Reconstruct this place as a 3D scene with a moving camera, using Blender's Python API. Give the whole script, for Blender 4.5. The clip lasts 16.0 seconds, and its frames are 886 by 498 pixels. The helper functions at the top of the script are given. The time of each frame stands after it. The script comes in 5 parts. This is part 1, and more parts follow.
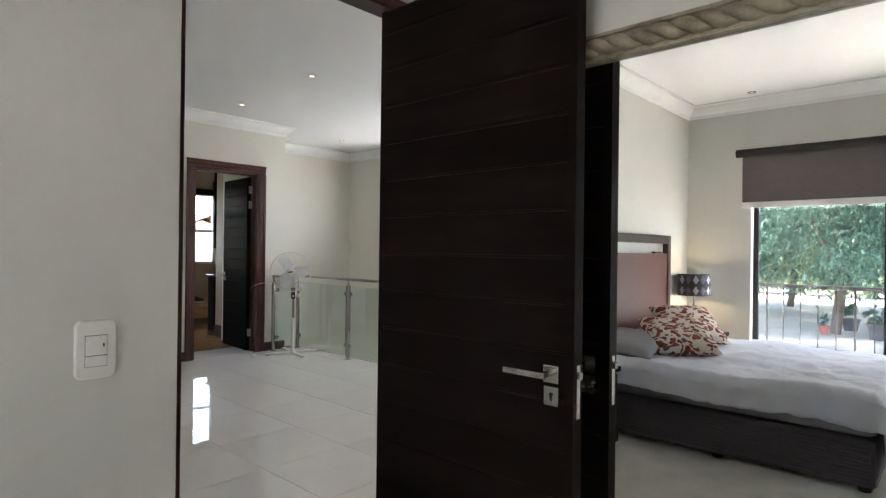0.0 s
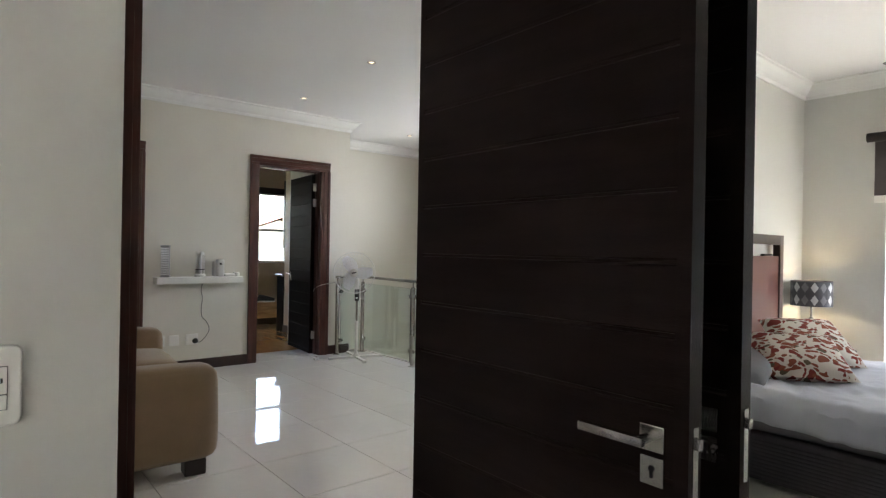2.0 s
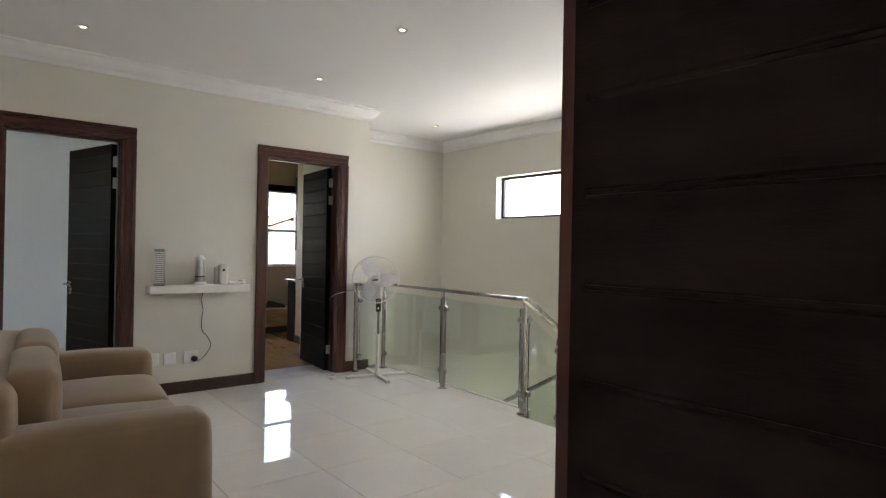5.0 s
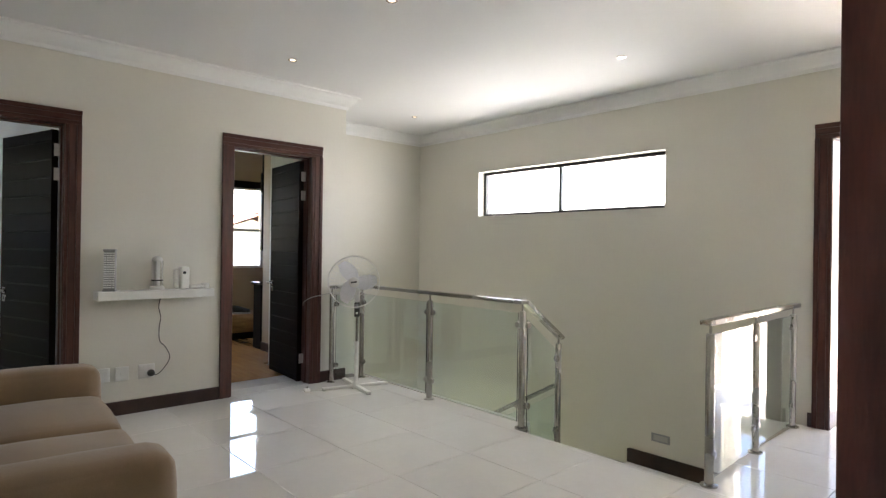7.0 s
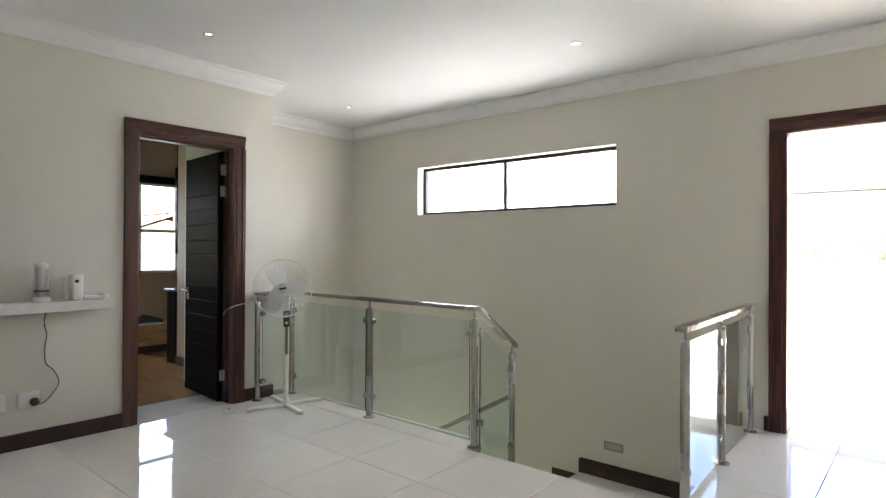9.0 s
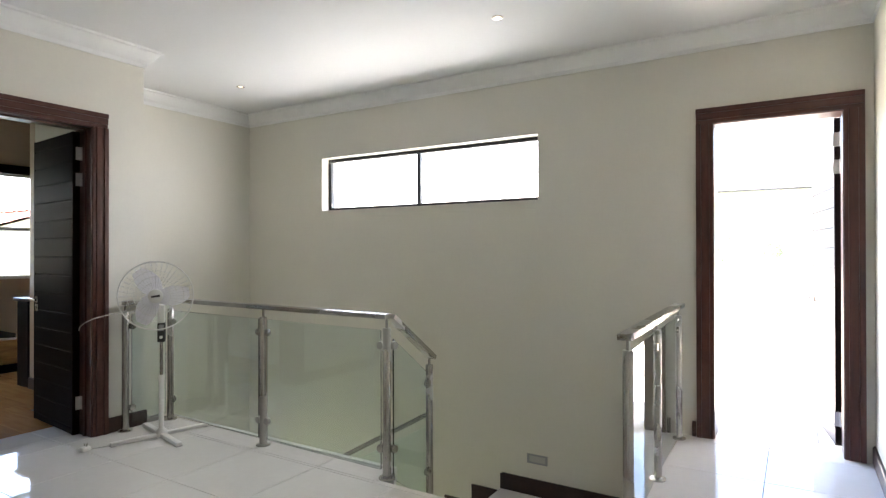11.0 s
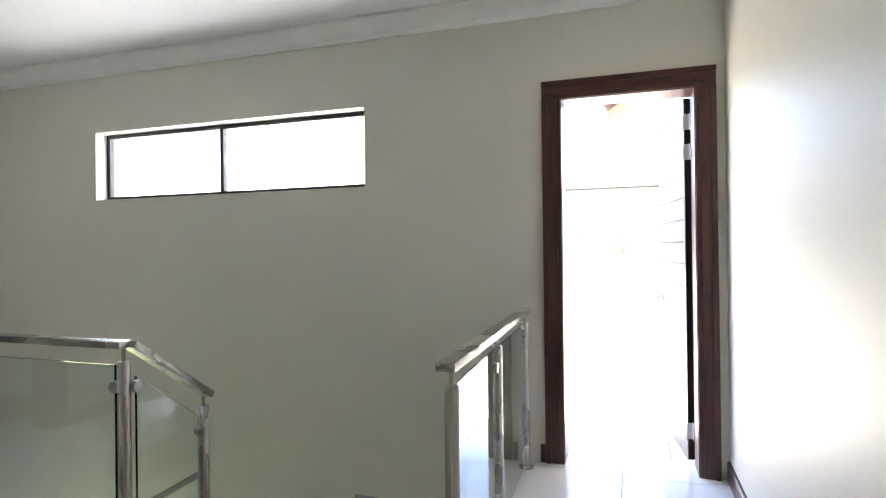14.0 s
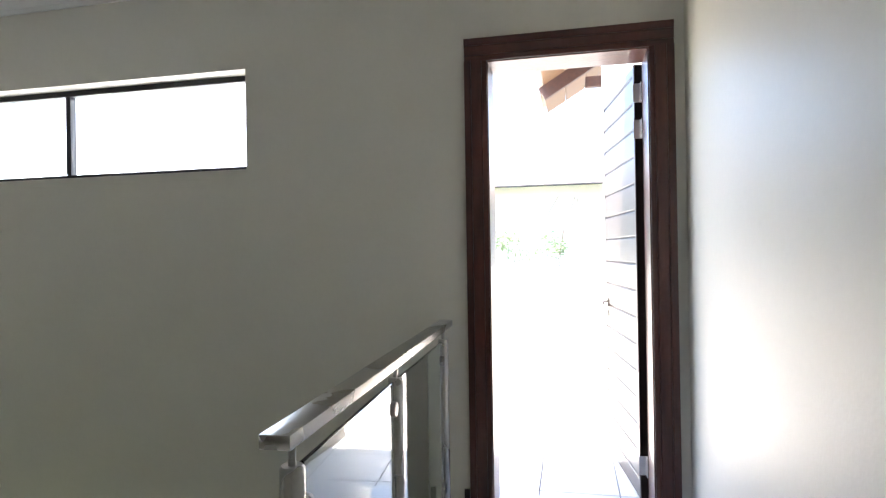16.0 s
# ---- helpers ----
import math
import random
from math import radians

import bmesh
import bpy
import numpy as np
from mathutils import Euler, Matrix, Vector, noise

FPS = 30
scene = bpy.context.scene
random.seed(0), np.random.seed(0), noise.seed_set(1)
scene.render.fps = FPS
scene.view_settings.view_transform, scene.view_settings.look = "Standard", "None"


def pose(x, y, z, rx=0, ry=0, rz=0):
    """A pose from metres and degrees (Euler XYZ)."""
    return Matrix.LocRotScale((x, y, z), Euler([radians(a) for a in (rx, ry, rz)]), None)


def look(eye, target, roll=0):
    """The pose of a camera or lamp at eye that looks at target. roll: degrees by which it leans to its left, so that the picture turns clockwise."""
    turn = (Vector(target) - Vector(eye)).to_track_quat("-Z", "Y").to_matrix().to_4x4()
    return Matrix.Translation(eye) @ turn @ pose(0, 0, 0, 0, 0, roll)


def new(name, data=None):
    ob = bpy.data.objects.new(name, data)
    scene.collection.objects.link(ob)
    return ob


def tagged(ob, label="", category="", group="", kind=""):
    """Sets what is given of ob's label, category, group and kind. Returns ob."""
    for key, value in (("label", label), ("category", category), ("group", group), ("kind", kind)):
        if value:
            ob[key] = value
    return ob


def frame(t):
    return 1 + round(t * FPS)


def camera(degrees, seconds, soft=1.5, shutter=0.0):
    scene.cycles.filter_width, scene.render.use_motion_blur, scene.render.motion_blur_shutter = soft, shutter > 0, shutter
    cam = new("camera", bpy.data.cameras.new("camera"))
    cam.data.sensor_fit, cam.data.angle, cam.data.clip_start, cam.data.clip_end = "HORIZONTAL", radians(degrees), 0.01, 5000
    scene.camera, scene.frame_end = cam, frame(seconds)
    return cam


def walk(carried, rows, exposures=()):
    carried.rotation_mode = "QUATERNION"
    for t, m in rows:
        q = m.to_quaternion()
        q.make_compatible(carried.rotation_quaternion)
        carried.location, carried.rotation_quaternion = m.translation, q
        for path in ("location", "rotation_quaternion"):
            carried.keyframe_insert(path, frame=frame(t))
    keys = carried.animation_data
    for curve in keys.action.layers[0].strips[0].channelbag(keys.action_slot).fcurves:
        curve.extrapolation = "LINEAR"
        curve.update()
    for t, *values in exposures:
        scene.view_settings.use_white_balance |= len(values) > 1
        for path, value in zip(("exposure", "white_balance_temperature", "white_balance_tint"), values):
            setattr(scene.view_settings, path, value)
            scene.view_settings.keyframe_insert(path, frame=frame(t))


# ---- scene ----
cam = camera(75.3, 16.0, soft=1.3)
PATH = [
    (0, (0.863, 0.688, 1.241), (-0.491, 2.16, 1.245), 0.7),
    (0.5, (0.81, 0.786, 1.243), (-0.597, 2.208, 1.248), 0.8),
    (1, (0.734, 0.887, 1.24), (-0.719, 2.262, 1.243), 0.8),
    (1.5, (0.652, 1.004, 1.242), (-0.847, 2.329, 1.247), 1.0),
    (2, (0.577, 1.083, 1.241), (-0.961, 2.361, 1.243), 1.0),
    (2.5, (0.459, 1.145, 1.241), (-1.105, 2.391, 1.241), 0.9),
    (3, (0.331, 1.221, 1.24), (-1.249, 2.447, 1.241), 0.8),
    (5.5, (-0.299, 1.409, 1.278), (-1.842, 2.682, 1.281), 1.1),
    (6, (-0.412, 1.417, 1.265), (-1.931, 2.718, 1.27), 0.9),
    (6.5, (-0.529, 1.467, 1.258), (-2.028, 2.791, 1.264), 0.9),
    (7, (-0.637, 1.511, 1.26), (-2.11, 2.864, 1.265), 0.8),
    (7.5, (-0.718, 1.572, 1.256), (-2.16, 2.959, 1.262), 0.7),
    (8, (-0.806, 1.641, 1.257), (-2.206, 3.069, 1.265), 0.5),
    (8.5, (-0.912, 1.684, 1.266), (-2.261, 3.16, 1.275), 0.4),
    (11, (-1.325, 2.145, 1.259), (-2.372, 3.85, 1.268), -0.1),
    (11.5, (-1.367, 2.265, 1.248), (-2.331, 4.017, 1.259), -0.2),
    (12, (-1.378, 2.419, 1.248), (-2.267, 4.21, 1.259), -0.4),
    (12.5, (-1.382, 2.56, 1.243), (-2.196, 4.387, 1.254), -0.5),
    (13, (-1.397, 2.701, 1.237), (-2.14, 4.558, 1.246), -0.6),
    (13.5, (-1.408, 2.851, 1.242), (-2.087, 4.733, 1.25), -0.6),
    (14, (-1.414, 2.996, 1.242), (-2.036, 4.897, 1.249), -0.7),
    (14.5, (-1.412, 3.174, 1.246), (-1.98, 5.092, 1.251), -0.8),
    (15, (-1.416, 3.343, 1.244), (-1.935, 5.275, 1.249), -0.8),
    (15.5, (-1.423, 3.52, 1.234), (-1.899, 5.463, 1.234), -0.9),
    (16, (-1.431, 3.704, 1.228), (-1.86, 5.657, 1.235), -0.9),
]
EXPOSURES = [(0.0, 3.90, 6600, 15), (3.0, 3.88, 6820, 16), (5.5, 3.98, 7000, 17), (7.0, 4.04, 6950, 17), (8.5, 4.00, 6820, 16), (11.0, 3.95, 6750, 16), (13.5, 3.87, 6600, 15), (15.0, 3.56, 6470, 15), (16.0, 3.24, 6420, 15)]
walk(cam, [(t, look(eye, target, roll)) for t, eye, target, roll in PATH], EXPOSURES)

# ---- light ----
world = bpy.data.worlds.new("sky")
scene.world = world
world.use_nodes = True
SUN_EL, SUN_AZ = 62.0, 249.0  # degrees; azimuth clockwise from +y
wn = world.node_tree
sky = wn.nodes.new("ShaderNodeTexSky")
sky.sky_type, sky.sun_disc = "NISHITA", False
sky.sun_elevation, sky.sun_rotation = radians(SUN_EL), radians(SUN_AZ)
wn.links.new(sky.outputs[0], wn.nodes["Background"].inputs[0])
wn.nodes["Background"].inputs[1].default_value = 0.15

sun = new("sun", bpy.data.lights.new("sun", "SUN"))
sun.data.energy, sun.data.angle, sun.data.color = 5.0, radians(0.5), (1.0, 0.95, 0.88)
sd = Vector((math.sin(radians(SUN_AZ)) * math.cos(radians(SUN_EL)), math.cos(radians(SUN_AZ)) * math.cos(radians(SUN_EL)), math.sin(radians(SUN_EL))))
sun.matrix_world = look((0, 0, 20), Vector((0, 0, 20)) - sd)


def sky_lamp(name, place, aim, w, h, power, tint=(0.93, 0.97, 1.0)):
    """An area lamp in a window's opening, for the light of the sky."""
    lamp = new(name, bpy.data.lights.new(name, "AREA"))
    lamp.data.shape, lamp.data.size, lamp.data.size_y, lamp.data.energy, lamp.data.color = "RECTANGLE", w, h, power, tint
    lamp.matrix_world = look(place, aim)
    return lamp


sky_lamp("sky_at_hall_window", (-4.19, 6.56, 1.925), (-4.19, 5.0, 1.925), 2.2, 0.47, 1.95)
# Unseen opening and lamp, added to light the room beside the sofa.
sky_lamp("side_room_fill_lamp", (-7.225, -0.38, 1.80), (-7.225, 2.0, 1.2), 0.44, 0.39, 0.08)
sky_lamp("sky_at_bedroom_window", (0.40, -2.51, 1.88), (0.25, -1.75, 1.25), 2.0, 0.30, 3.0)
sky_lamp("sky_at_bedroom_window", (1.15, -2.56, 1.05), (-0.6, -1.75, 0.9), 1.1, 1.7, 0.7)
# Unseen lamp low in the stairwell, added to brighten the wall behind the glass.
sky_lamp("stairwell_fill_lamp", (-6.47, 5.5, -1.95), (-4.0, 5.6, -1.3), 1.3, 1.2, 0.15)

# ---- materials ----


def mat(name, color, rough=0.5, metal=0.0, var=0.06, scale=6.0, fine=120.0, bump=0.0, bump_scale=None, stretch=(1, 1, 1), dark=None, spec=0.5, rand=0.0, coat=0.0, sheen=0.0):
    """A surface with two scales of colour variation, grain and relief; colours are linear."""
    m = bpy.data.materials.new(name)
    m.use_nodes = True
    nt = m.node_tree
    p = nt.nodes["Principled BSDF"]
    tc = nt.nodes.new("ShaderNodeTexCoord")
    mp = nt.nodes.new("ShaderNodeMapping")
    mp.inputs["Scale"].default_value = stretch
    nt.links.new(tc.outputs["Object"], mp.inputs["Vector"])
    n1 = nt.nodes.new("ShaderNodeTexNoise")
    n1.inputs["Scale"].default_value, n1.inputs["Detail"].default_value = scale, 5
    n2 = nt.nodes.new("ShaderNodeTexNoise")
    n2.inputs["Scale"].default_value, n2.inputs["Detail"].default_value = fine, 3
    for n in (n1, n2):
        nt.links.new(mp.outputs[0], n.inputs["Vector"])
    add = nt.nodes.new("ShaderNodeMath")
    add.operation = "MULTIPLY_ADD"
    nt.links.new(n2.outputs["Fac"], add.inputs[0])
    add.inputs[1].default_value = 0.4
    nt.links.new(n1.outputs["Fac"], add.inputs[2])
    ramp = nt.nodes.new("ShaderNodeMapRange")
    ramp.inputs["From Min"].default_value, ramp.inputs["From Max"].default_value = 0.45, 0.95
    nt.links.new(add.outputs[0], ramp.inputs["Value"])
    mix = nt.nodes.new("ShaderNodeMix")
    mix.data_type = "RGBA"
    lo = dark if dark else tuple(c * (1 - 2 * var) for c in color)
    mix.inputs[6].default_value, mix.inputs[7].default_value = (*lo, 1), (*(min(1, c * (1 + (0 if dark else var))) for c in color), 1)
    nt.links.new(ramp.outputs[0], mix.inputs[0])
    out = mix.outputs[2]
    if rand:
        info = nt.nodes.new("ShaderNodeObjectInfo")
        hsv = nt.nodes.new("ShaderNodeHueSaturation")
        rr = nt.nodes.new("ShaderNodeMapRange")
        rr.inputs["To Min"].default_value, rr.inputs["To Max"].default_value = 1 - rand, 1 + rand
        nt.links.new(info.outputs["Random"], rr.inputs["Value"])
        nt.links.new(rr.outputs[0], hsv.inputs["Value"])
        nt.links.new(out, hsv.inputs["Color"])
        out = hsv.outputs[0]
    nt.links.new(out, p.inputs["Base Color"])
    p.inputs["Metallic"].default_value = metal
    p.inputs["Specular IOR Level"].default_value = spec
    p.inputs["Coat Weight"].default_value = coat
    p.inputs["Sheen Weight"].default_value = sheen
    rg = nt.nodes.new("ShaderNodeMapRange")
    rg.inputs["To Min"].default_value, rg.inputs["To Max"].default_value = max(0.0, rough * 0.85), min(1.0, rough * 1.15)
    nt.links.new(n1.outputs["Fac"], rg.inputs["Value"])
    nt.links.new(rg.outputs[0], p.inputs["Roughness"])
    if bump:
        bp = nt.nodes.new("ShaderNodeBump")
        bp.inputs["Strength"].default_value, bp.inputs["Distance"].default_value = 1.0, bump
        n3 = nt.nodes.new("ShaderNodeTexNoise")
        n3.inputs["Scale"].default_value, n3.inputs["Detail"].default_value = bump_scale or fine, 4
        nt.links.new(mp.outputs[0], n3.inputs["Vector"])
        nt.links.new(n3.outputs["Fac"], bp.inputs["Height"])
        nt.links.new(bp.outputs[0], p.inputs["Normal"])
    return m


def glass_mat(name, tint, rough=0.0, ior=1.45):
    m = bpy.data.materials.new(name)
    m.use_nodes = True
    p = m.node_tree.nodes["Principled BSDF"]
    p.inputs["Base Color"].default_value = (*tint, 1)
    p.inputs["Transmission Weight"].default_value, p.inputs["Roughness"].default_value, p.inputs["IOR"].default_value = 1.0, rough, ior
    return m


def glow_mat(name, color, power):
    m = bpy.data.materials.new(name)
    m.use_nodes = True
    p = m.node_tree.nodes["Principled BSDF"]
    p.inputs["Base Color"].default_value = (*color, 1)
    p.inputs["Emission Color"].default_value, p.inputs["Emission Strength"].default_value = (*color, 1), power
    return m


M_WALL = mat("wall_paint", (0.70, 0.674, 0.595), 0.46, var=0.02, scale=1.2, fine=40, bump=0.0005, bump_scale=90, spec=0.5)
M_WALL_TAN = mat("tan_room_paint", (0.44, 0.33, 0.23), 0.5, var=0.02, scale=1.2, fine=40, bump=0.0006, bump_scale=90)
M_WALL_BED = mat("bedroom_paint", (0.62, 0.62, 0.575), 0.5, var=0.02, scale=1.2, fine=40, bump=0.0006, bump_scale=90)
M_WALL_COOL = mat("pale_room_paint", (0.66, 0.70, 0.77), 0.5, var=0.02, scale=1.2, fine=40, bump=0.0006, bump_scale=90)
M_CEIL = mat("ceiling_paint", (0.80, 0.80, 0.79), 0.7, var=0.015, scale=1.0, fine=30)
M_CORNICE = mat("cornice_plaster", (0.82, 0.82, 0.80), 0.6, var=0.02)
M_WOOD = mat("dark_mahogany", (0.105, 0.034, 0.023), 0.30, dark=(0.045, 0.014, 0.010), scale=5, fine=60, stretch=(6, 6, 0.7), bump=0.0004, bump_scale=60)
M_WOOD_H = mat("dark_mahogany_across", (0.105, 0.034, 0.023), 0.30, dark=(0.045, 0.014, 0.010), scale=5, fine=60, stretch=(0.8, 6, 6), bump=0.0004, bump_scale=60)
M_LEAF = mat("espresso_door", (0.0105, 0.0058, 0.0048), 0.36, dark=(0.005, 0.003, 0.0025), scale=4, fine=70, stretch=(1, 6, 8), bump=0.0005, bump_scale=50, rand=0.10, spec=0.09)
# Same espresso wood, base lightened to paint in the sun glare on its boards.
M_LEAF_SUNLIT = mat("sunlit_tone_espresso_door", (0.058, 0.044, 0.037), 0.38, dark=(0.033, 0.024, 0.020), scale=4, fine=70, stretch=(1, 6, 8), bump=0.0004, bump_scale=50, rand=0.08, spec=0.7)
M_LEAF_BED = mat("espresso_bedroom_door", (0.0150, 0.0092, 0.0080), 0.42, dark=(0.0072, 0.0047, 0.0040), scale=4, fine=70, stretch=(1, 6, 8), bump=0.0005, bump_scale=50, rand=0.10, spec=0.035)
M_LEAF_MATT = mat("matt_espresso_door", (0.012, 0.0062, 0.0048), 0.5, dark=(0.006, 0.0032, 0.0026), scale=4, fine=70, stretch=(1, 6, 8), bump=0.0005, bump_scale=50, rand=0.10, spec=0.015)
M_WOOD_D = mat("deep_mahogany", (0.080, 0.021, 0.014), 0.32, dark=(0.034, 0.009, 0.007), scale=5, fine=60, stretch=(6, 6, 0.7), bump=0.0004, bump_scale=60, spec=0.35)
M_TILE = mat("polished_porcelain", (0.84, 0.815, 0.775), 0.018, var=0.03, scale=2.0, fine=30, rand=0.02, spec=0.75)
M_GROUT = mat("grey_grout", (0.19, 0.18, 0.165), 0.8, var=0.1)
M_CARPET = mat("pale_carpet", (0.54, 0.53, 0.48), 0.95, var=0.12, scale=5, fine=400, bump=0.004, bump_scale=350, sheen=0.3)
M_STEEL = mat("brushed_steel", (0.43, 0.415, 0.385), 0.27, 1.0, var=0.015, scale=1.5, fine=300)
M_HINGE = mat("satin_hinge_steel", (0.60, 0.59, 0.57), 0.45, 0.6, var=0.04, scale=20, fine=200)
M_CHROME = mat("satin_nickel", (0.46, 0.45, 0.43), 0.26, 1.0, var=0.05, scale=20, fine=200)
M_GLASS = glass_mat("greenish_glass", (0.875, 0.96, 0.95))
M_PANE = glass_mat("clear_pane", (0.97, 0.98, 0.98))
M_BLACK = mat("black_aluminium", (0.018, 0.018, 0.02), 0.4, 0.2, var=0.1)
M_WHITE = mat("white_plastic", (0.80, 0.79, 0.75), 0.35, var=0.03, scale=10)
M_TERRACE = mat("sunlit_terrace_tile", (0.80, 0.77, 0.71), 0.6, var=0.08, scale=3, fine=60, bump=0.001, rand=0.05)
M_RENDER = mat("cream_plaster", (0.80, 0.78, 0.73), 0.8, var=0.05, scale=2, fine=50, bump=0.002, bump_scale=60)
M_SKIRT = mat("dark_skirting", (0.050, 0.020, 0.014), 0.38, dark=(0.022, 0.009, 0.007), scale=5, fine=60, bump=0.0004)
M_MIRROR = bpy.data.materials.new("silvered_mirror")
M_MIRROR.use_nodes = True
_p = M_MIRROR.node_tree.nodes["Principled BSDF"]
_p.inputs["Base Color"].default_value, _p.inputs["Metallic"].default_value, _p.inputs["Roughness"].default_value = (0.90, 0.92, 0.91, 1), 1.0, 0.005

# ---- shape helpers ----


def box(bm, x0, x1, y0, y1, z0, z1, m=None, bevel=0.0, seg=2):
    vs = [bm.verts.new((x, y, z)) for x in (x0, x1) for y in (y0, y1) for z in (z0, z1)]
    fs = [bm.faces.new([vs[i] for i in f]) for f in ((0, 1, 3, 2), (4, 6, 7, 5), (0, 4, 5, 1), (2, 3, 7, 6), (0, 2, 6, 4), (1, 5, 7, 3))]
    if bevel:
        es = list({e for f in fs for e in f.edges})
        r = bmesh.ops.bevel(bm, geom=es, offset=bevel, segments=seg, affect="EDGES", profile=0.6)
        vs = list({v for f in r["faces"] for v in f.verts} | {v for v in vs if v.is_valid})
    if m is not None:
        bmesh.ops.transform(bm, matrix=m, verts=vs)
    return bm


def boxes(*specs, bevel=0.0):
    bm = bmesh.new()
    for s in specs:
        box(bm, *s, bevel=bevel)
    return bm


def tube(bm, a, b, r, r2=None, seg=16, caps=True):
    a, b = Vector(a), Vector(b)
    d = b - a
    m = Matrix.Translation((a + b) / 2) @ d.to_track_quat("Z", "Y").to_matrix().to_4x4()
    bmesh.ops.create_cone(bm, cap_ends=caps, segments=seg, radius1=r, radius2=r if r2 is None else r2, depth=d.length, matrix=m)
    return bm


def lathe(bm, profile, m=None, seg=24):
    """Turns (radius, height) pairs about z."""
    rings = []
    for r, z in profile:
        rings.append([bm.verts.new((r * math.cos(2 * math.pi * i / seg), r * math.sin(2 * math.pi * i / seg), z)) for i in range(seg)])
    for p, q in zip(rings, rings[1:]):
        for i in range(seg):
            bm.faces.new((p[i], p[(i + 1) % seg], q[(i + 1) % seg], q[i]))
    bm.faces.new(list(reversed(rings[0])))
    bm.faces.new(rings[-1])
    if m is not None:
        bmesh.ops.transform(bm, matrix=m, verts=[v for r in rings for v in r])
    return bm


def cable(bm, pts, r, seg=8):
    """A round cable swept along smooth points."""
    ps = [Vector(p) for p in pts]
    fine = []
    for i in range(len(ps) - 1):
        p0, p1, p2, p3 = ps[max(i - 1, 0)], ps[i], ps[i + 1], ps[min(i + 2, len(ps) - 1)]
        for k in range(6):
            u = k / 6
            fine.append(0.5 * ((2 * p1) + (p2 - p0) * u + (2 * p0 - 5 * p1 + 4 * p2 - p3) * u * u + (3 * p1 - p0 - 3 * p2 + p3) * u ** 3))
    fine.append(ps[-1])
    rings = []
    for i, p in enumerate(fine):
        d = (fine[min(i + 1, len(fine) - 1)] - fine[max(i - 1, 0)]).normalized()
        q = d.to_track_quat("Z", "Y")
        rings.append([bm.verts.new(p + q @ Vector((r * math.cos(2 * math.pi * k / seg), r * math.sin(2 * math.pi * k / seg), 0))) for k in range(seg)])
    for a, b in zip(rings, rings[1:]):
        for k in range(seg):
            bm.faces.new((a[k], a[(k + 1) % seg], b[(k + 1) % seg], b[k]))
    bm.faces.new(list(reversed(rings[0])))
    bm.faces.new(rings[-1])
    return bm


def mesh_of(name, bm, material, smooth=False):
    bmesh.ops.recalc_face_normals(bm, faces=bm.faces)
    me = bpy.data.meshes.new(name)
    bm.to_mesh(me)
    bm.free()
    me.materials.append(material)
    if smooth:
        for p in me.polygons:
            p.use_smooth = True
        me.set_sharp_from_angle(angle=radians(40))
    return me


def part(name, bm, material, parent, label="", smooth=False, at=None):
    ob = new(name, mesh_of(name, bm, material, smooth))
    ob.parent = parent
    if at is not None:
        ob.matrix_local = at
    return tagged(ob, label)


def solid(name, bm, material, label="", category="", group="", kind="", smooth=False):
    return tagged(new(name, mesh_of(name, bm, material, smooth)), label, category, group, kind)


def thing(name, m, label="", category="", group="", kind=""):
    ob = new(name)
    ob.matrix_world = m
    ob.empty_display_size = 0.1
    return tagged(ob, label, category, group, kind)


def structure(name, bm, material, label="", category=""):
    return solid(name, bm, material, label, category, kind="structure")


# ---- plan ----
WX, AX, NY, AY = -5.41, -6.40, 6.38, 4.590   # hall west wall, alcove wall, north wall, wall end at the alcove
EX, HX, BX, SY = -0.925, -0.772, -0.69, 1.18  # hall east wall, wall of the bedroom doorway and its bedroom face, hall south wall
BLX = -0.605                                 # bedroom face of the wall with the switch
MY = 2.20                                    # bedroom wall with the mirror
BWX, BSY, BEX = -1.30, -2.42, 3.2            # bedroom west, south and east walls
CEIL, LOW = 2.735, -2.9                       # ceiling, foot of the stairs
DH = 2.11                                    # door openings
EDGE, EDGE2 = 4.82, 4.64                     # edge of the hall floor at the stairwell and at the top step
TOP = CEIL + 0.1
D1 = (1.347, 2.113)                          # bedroom doorway
DA = (1.52, 2.27)                            # west door beside the sofa
DB = (3.488, 4.222)                            # west door beside the fan
DX = (-1.79, -1.08)                          # terrace door
WN = (-5.335, -3.05, 1.666, 2.184)             # hall window
WB = (-0.70, 1.75, 0.06, 2.06)                 # bedroom window
WS = (3.79, 5.36, 0.96, 2.15)                # window of the room beside the fan

structure("wall_hall_north", boxes(
    (AX - 0.2, WN[0], NY, NY + 0.23, LOW, TOP), (WN[0], WN[1], NY, NY + 0.23, LOW, WN[2]), (WN[0], WN[1], NY, NY + 0.23, WN[3], TOP),
    (WN[1], DX[0] - 0.03, NY, NY + 0.23, LOW, TOP), (DX[0] - 0.03, DX[1] + 0.03, NY, NY + 0.23, DH + 0.03, TOP), (DX[1] + 0.03, 0.0, NY, NY + 0.23, LOW, TOP), (DX[0] - 0.03, DX[1] + 0.03, NY, NY + 0.23, LOW, -0.012)),
    M_WALL, "cream painted wall above the stairwell", "wall")
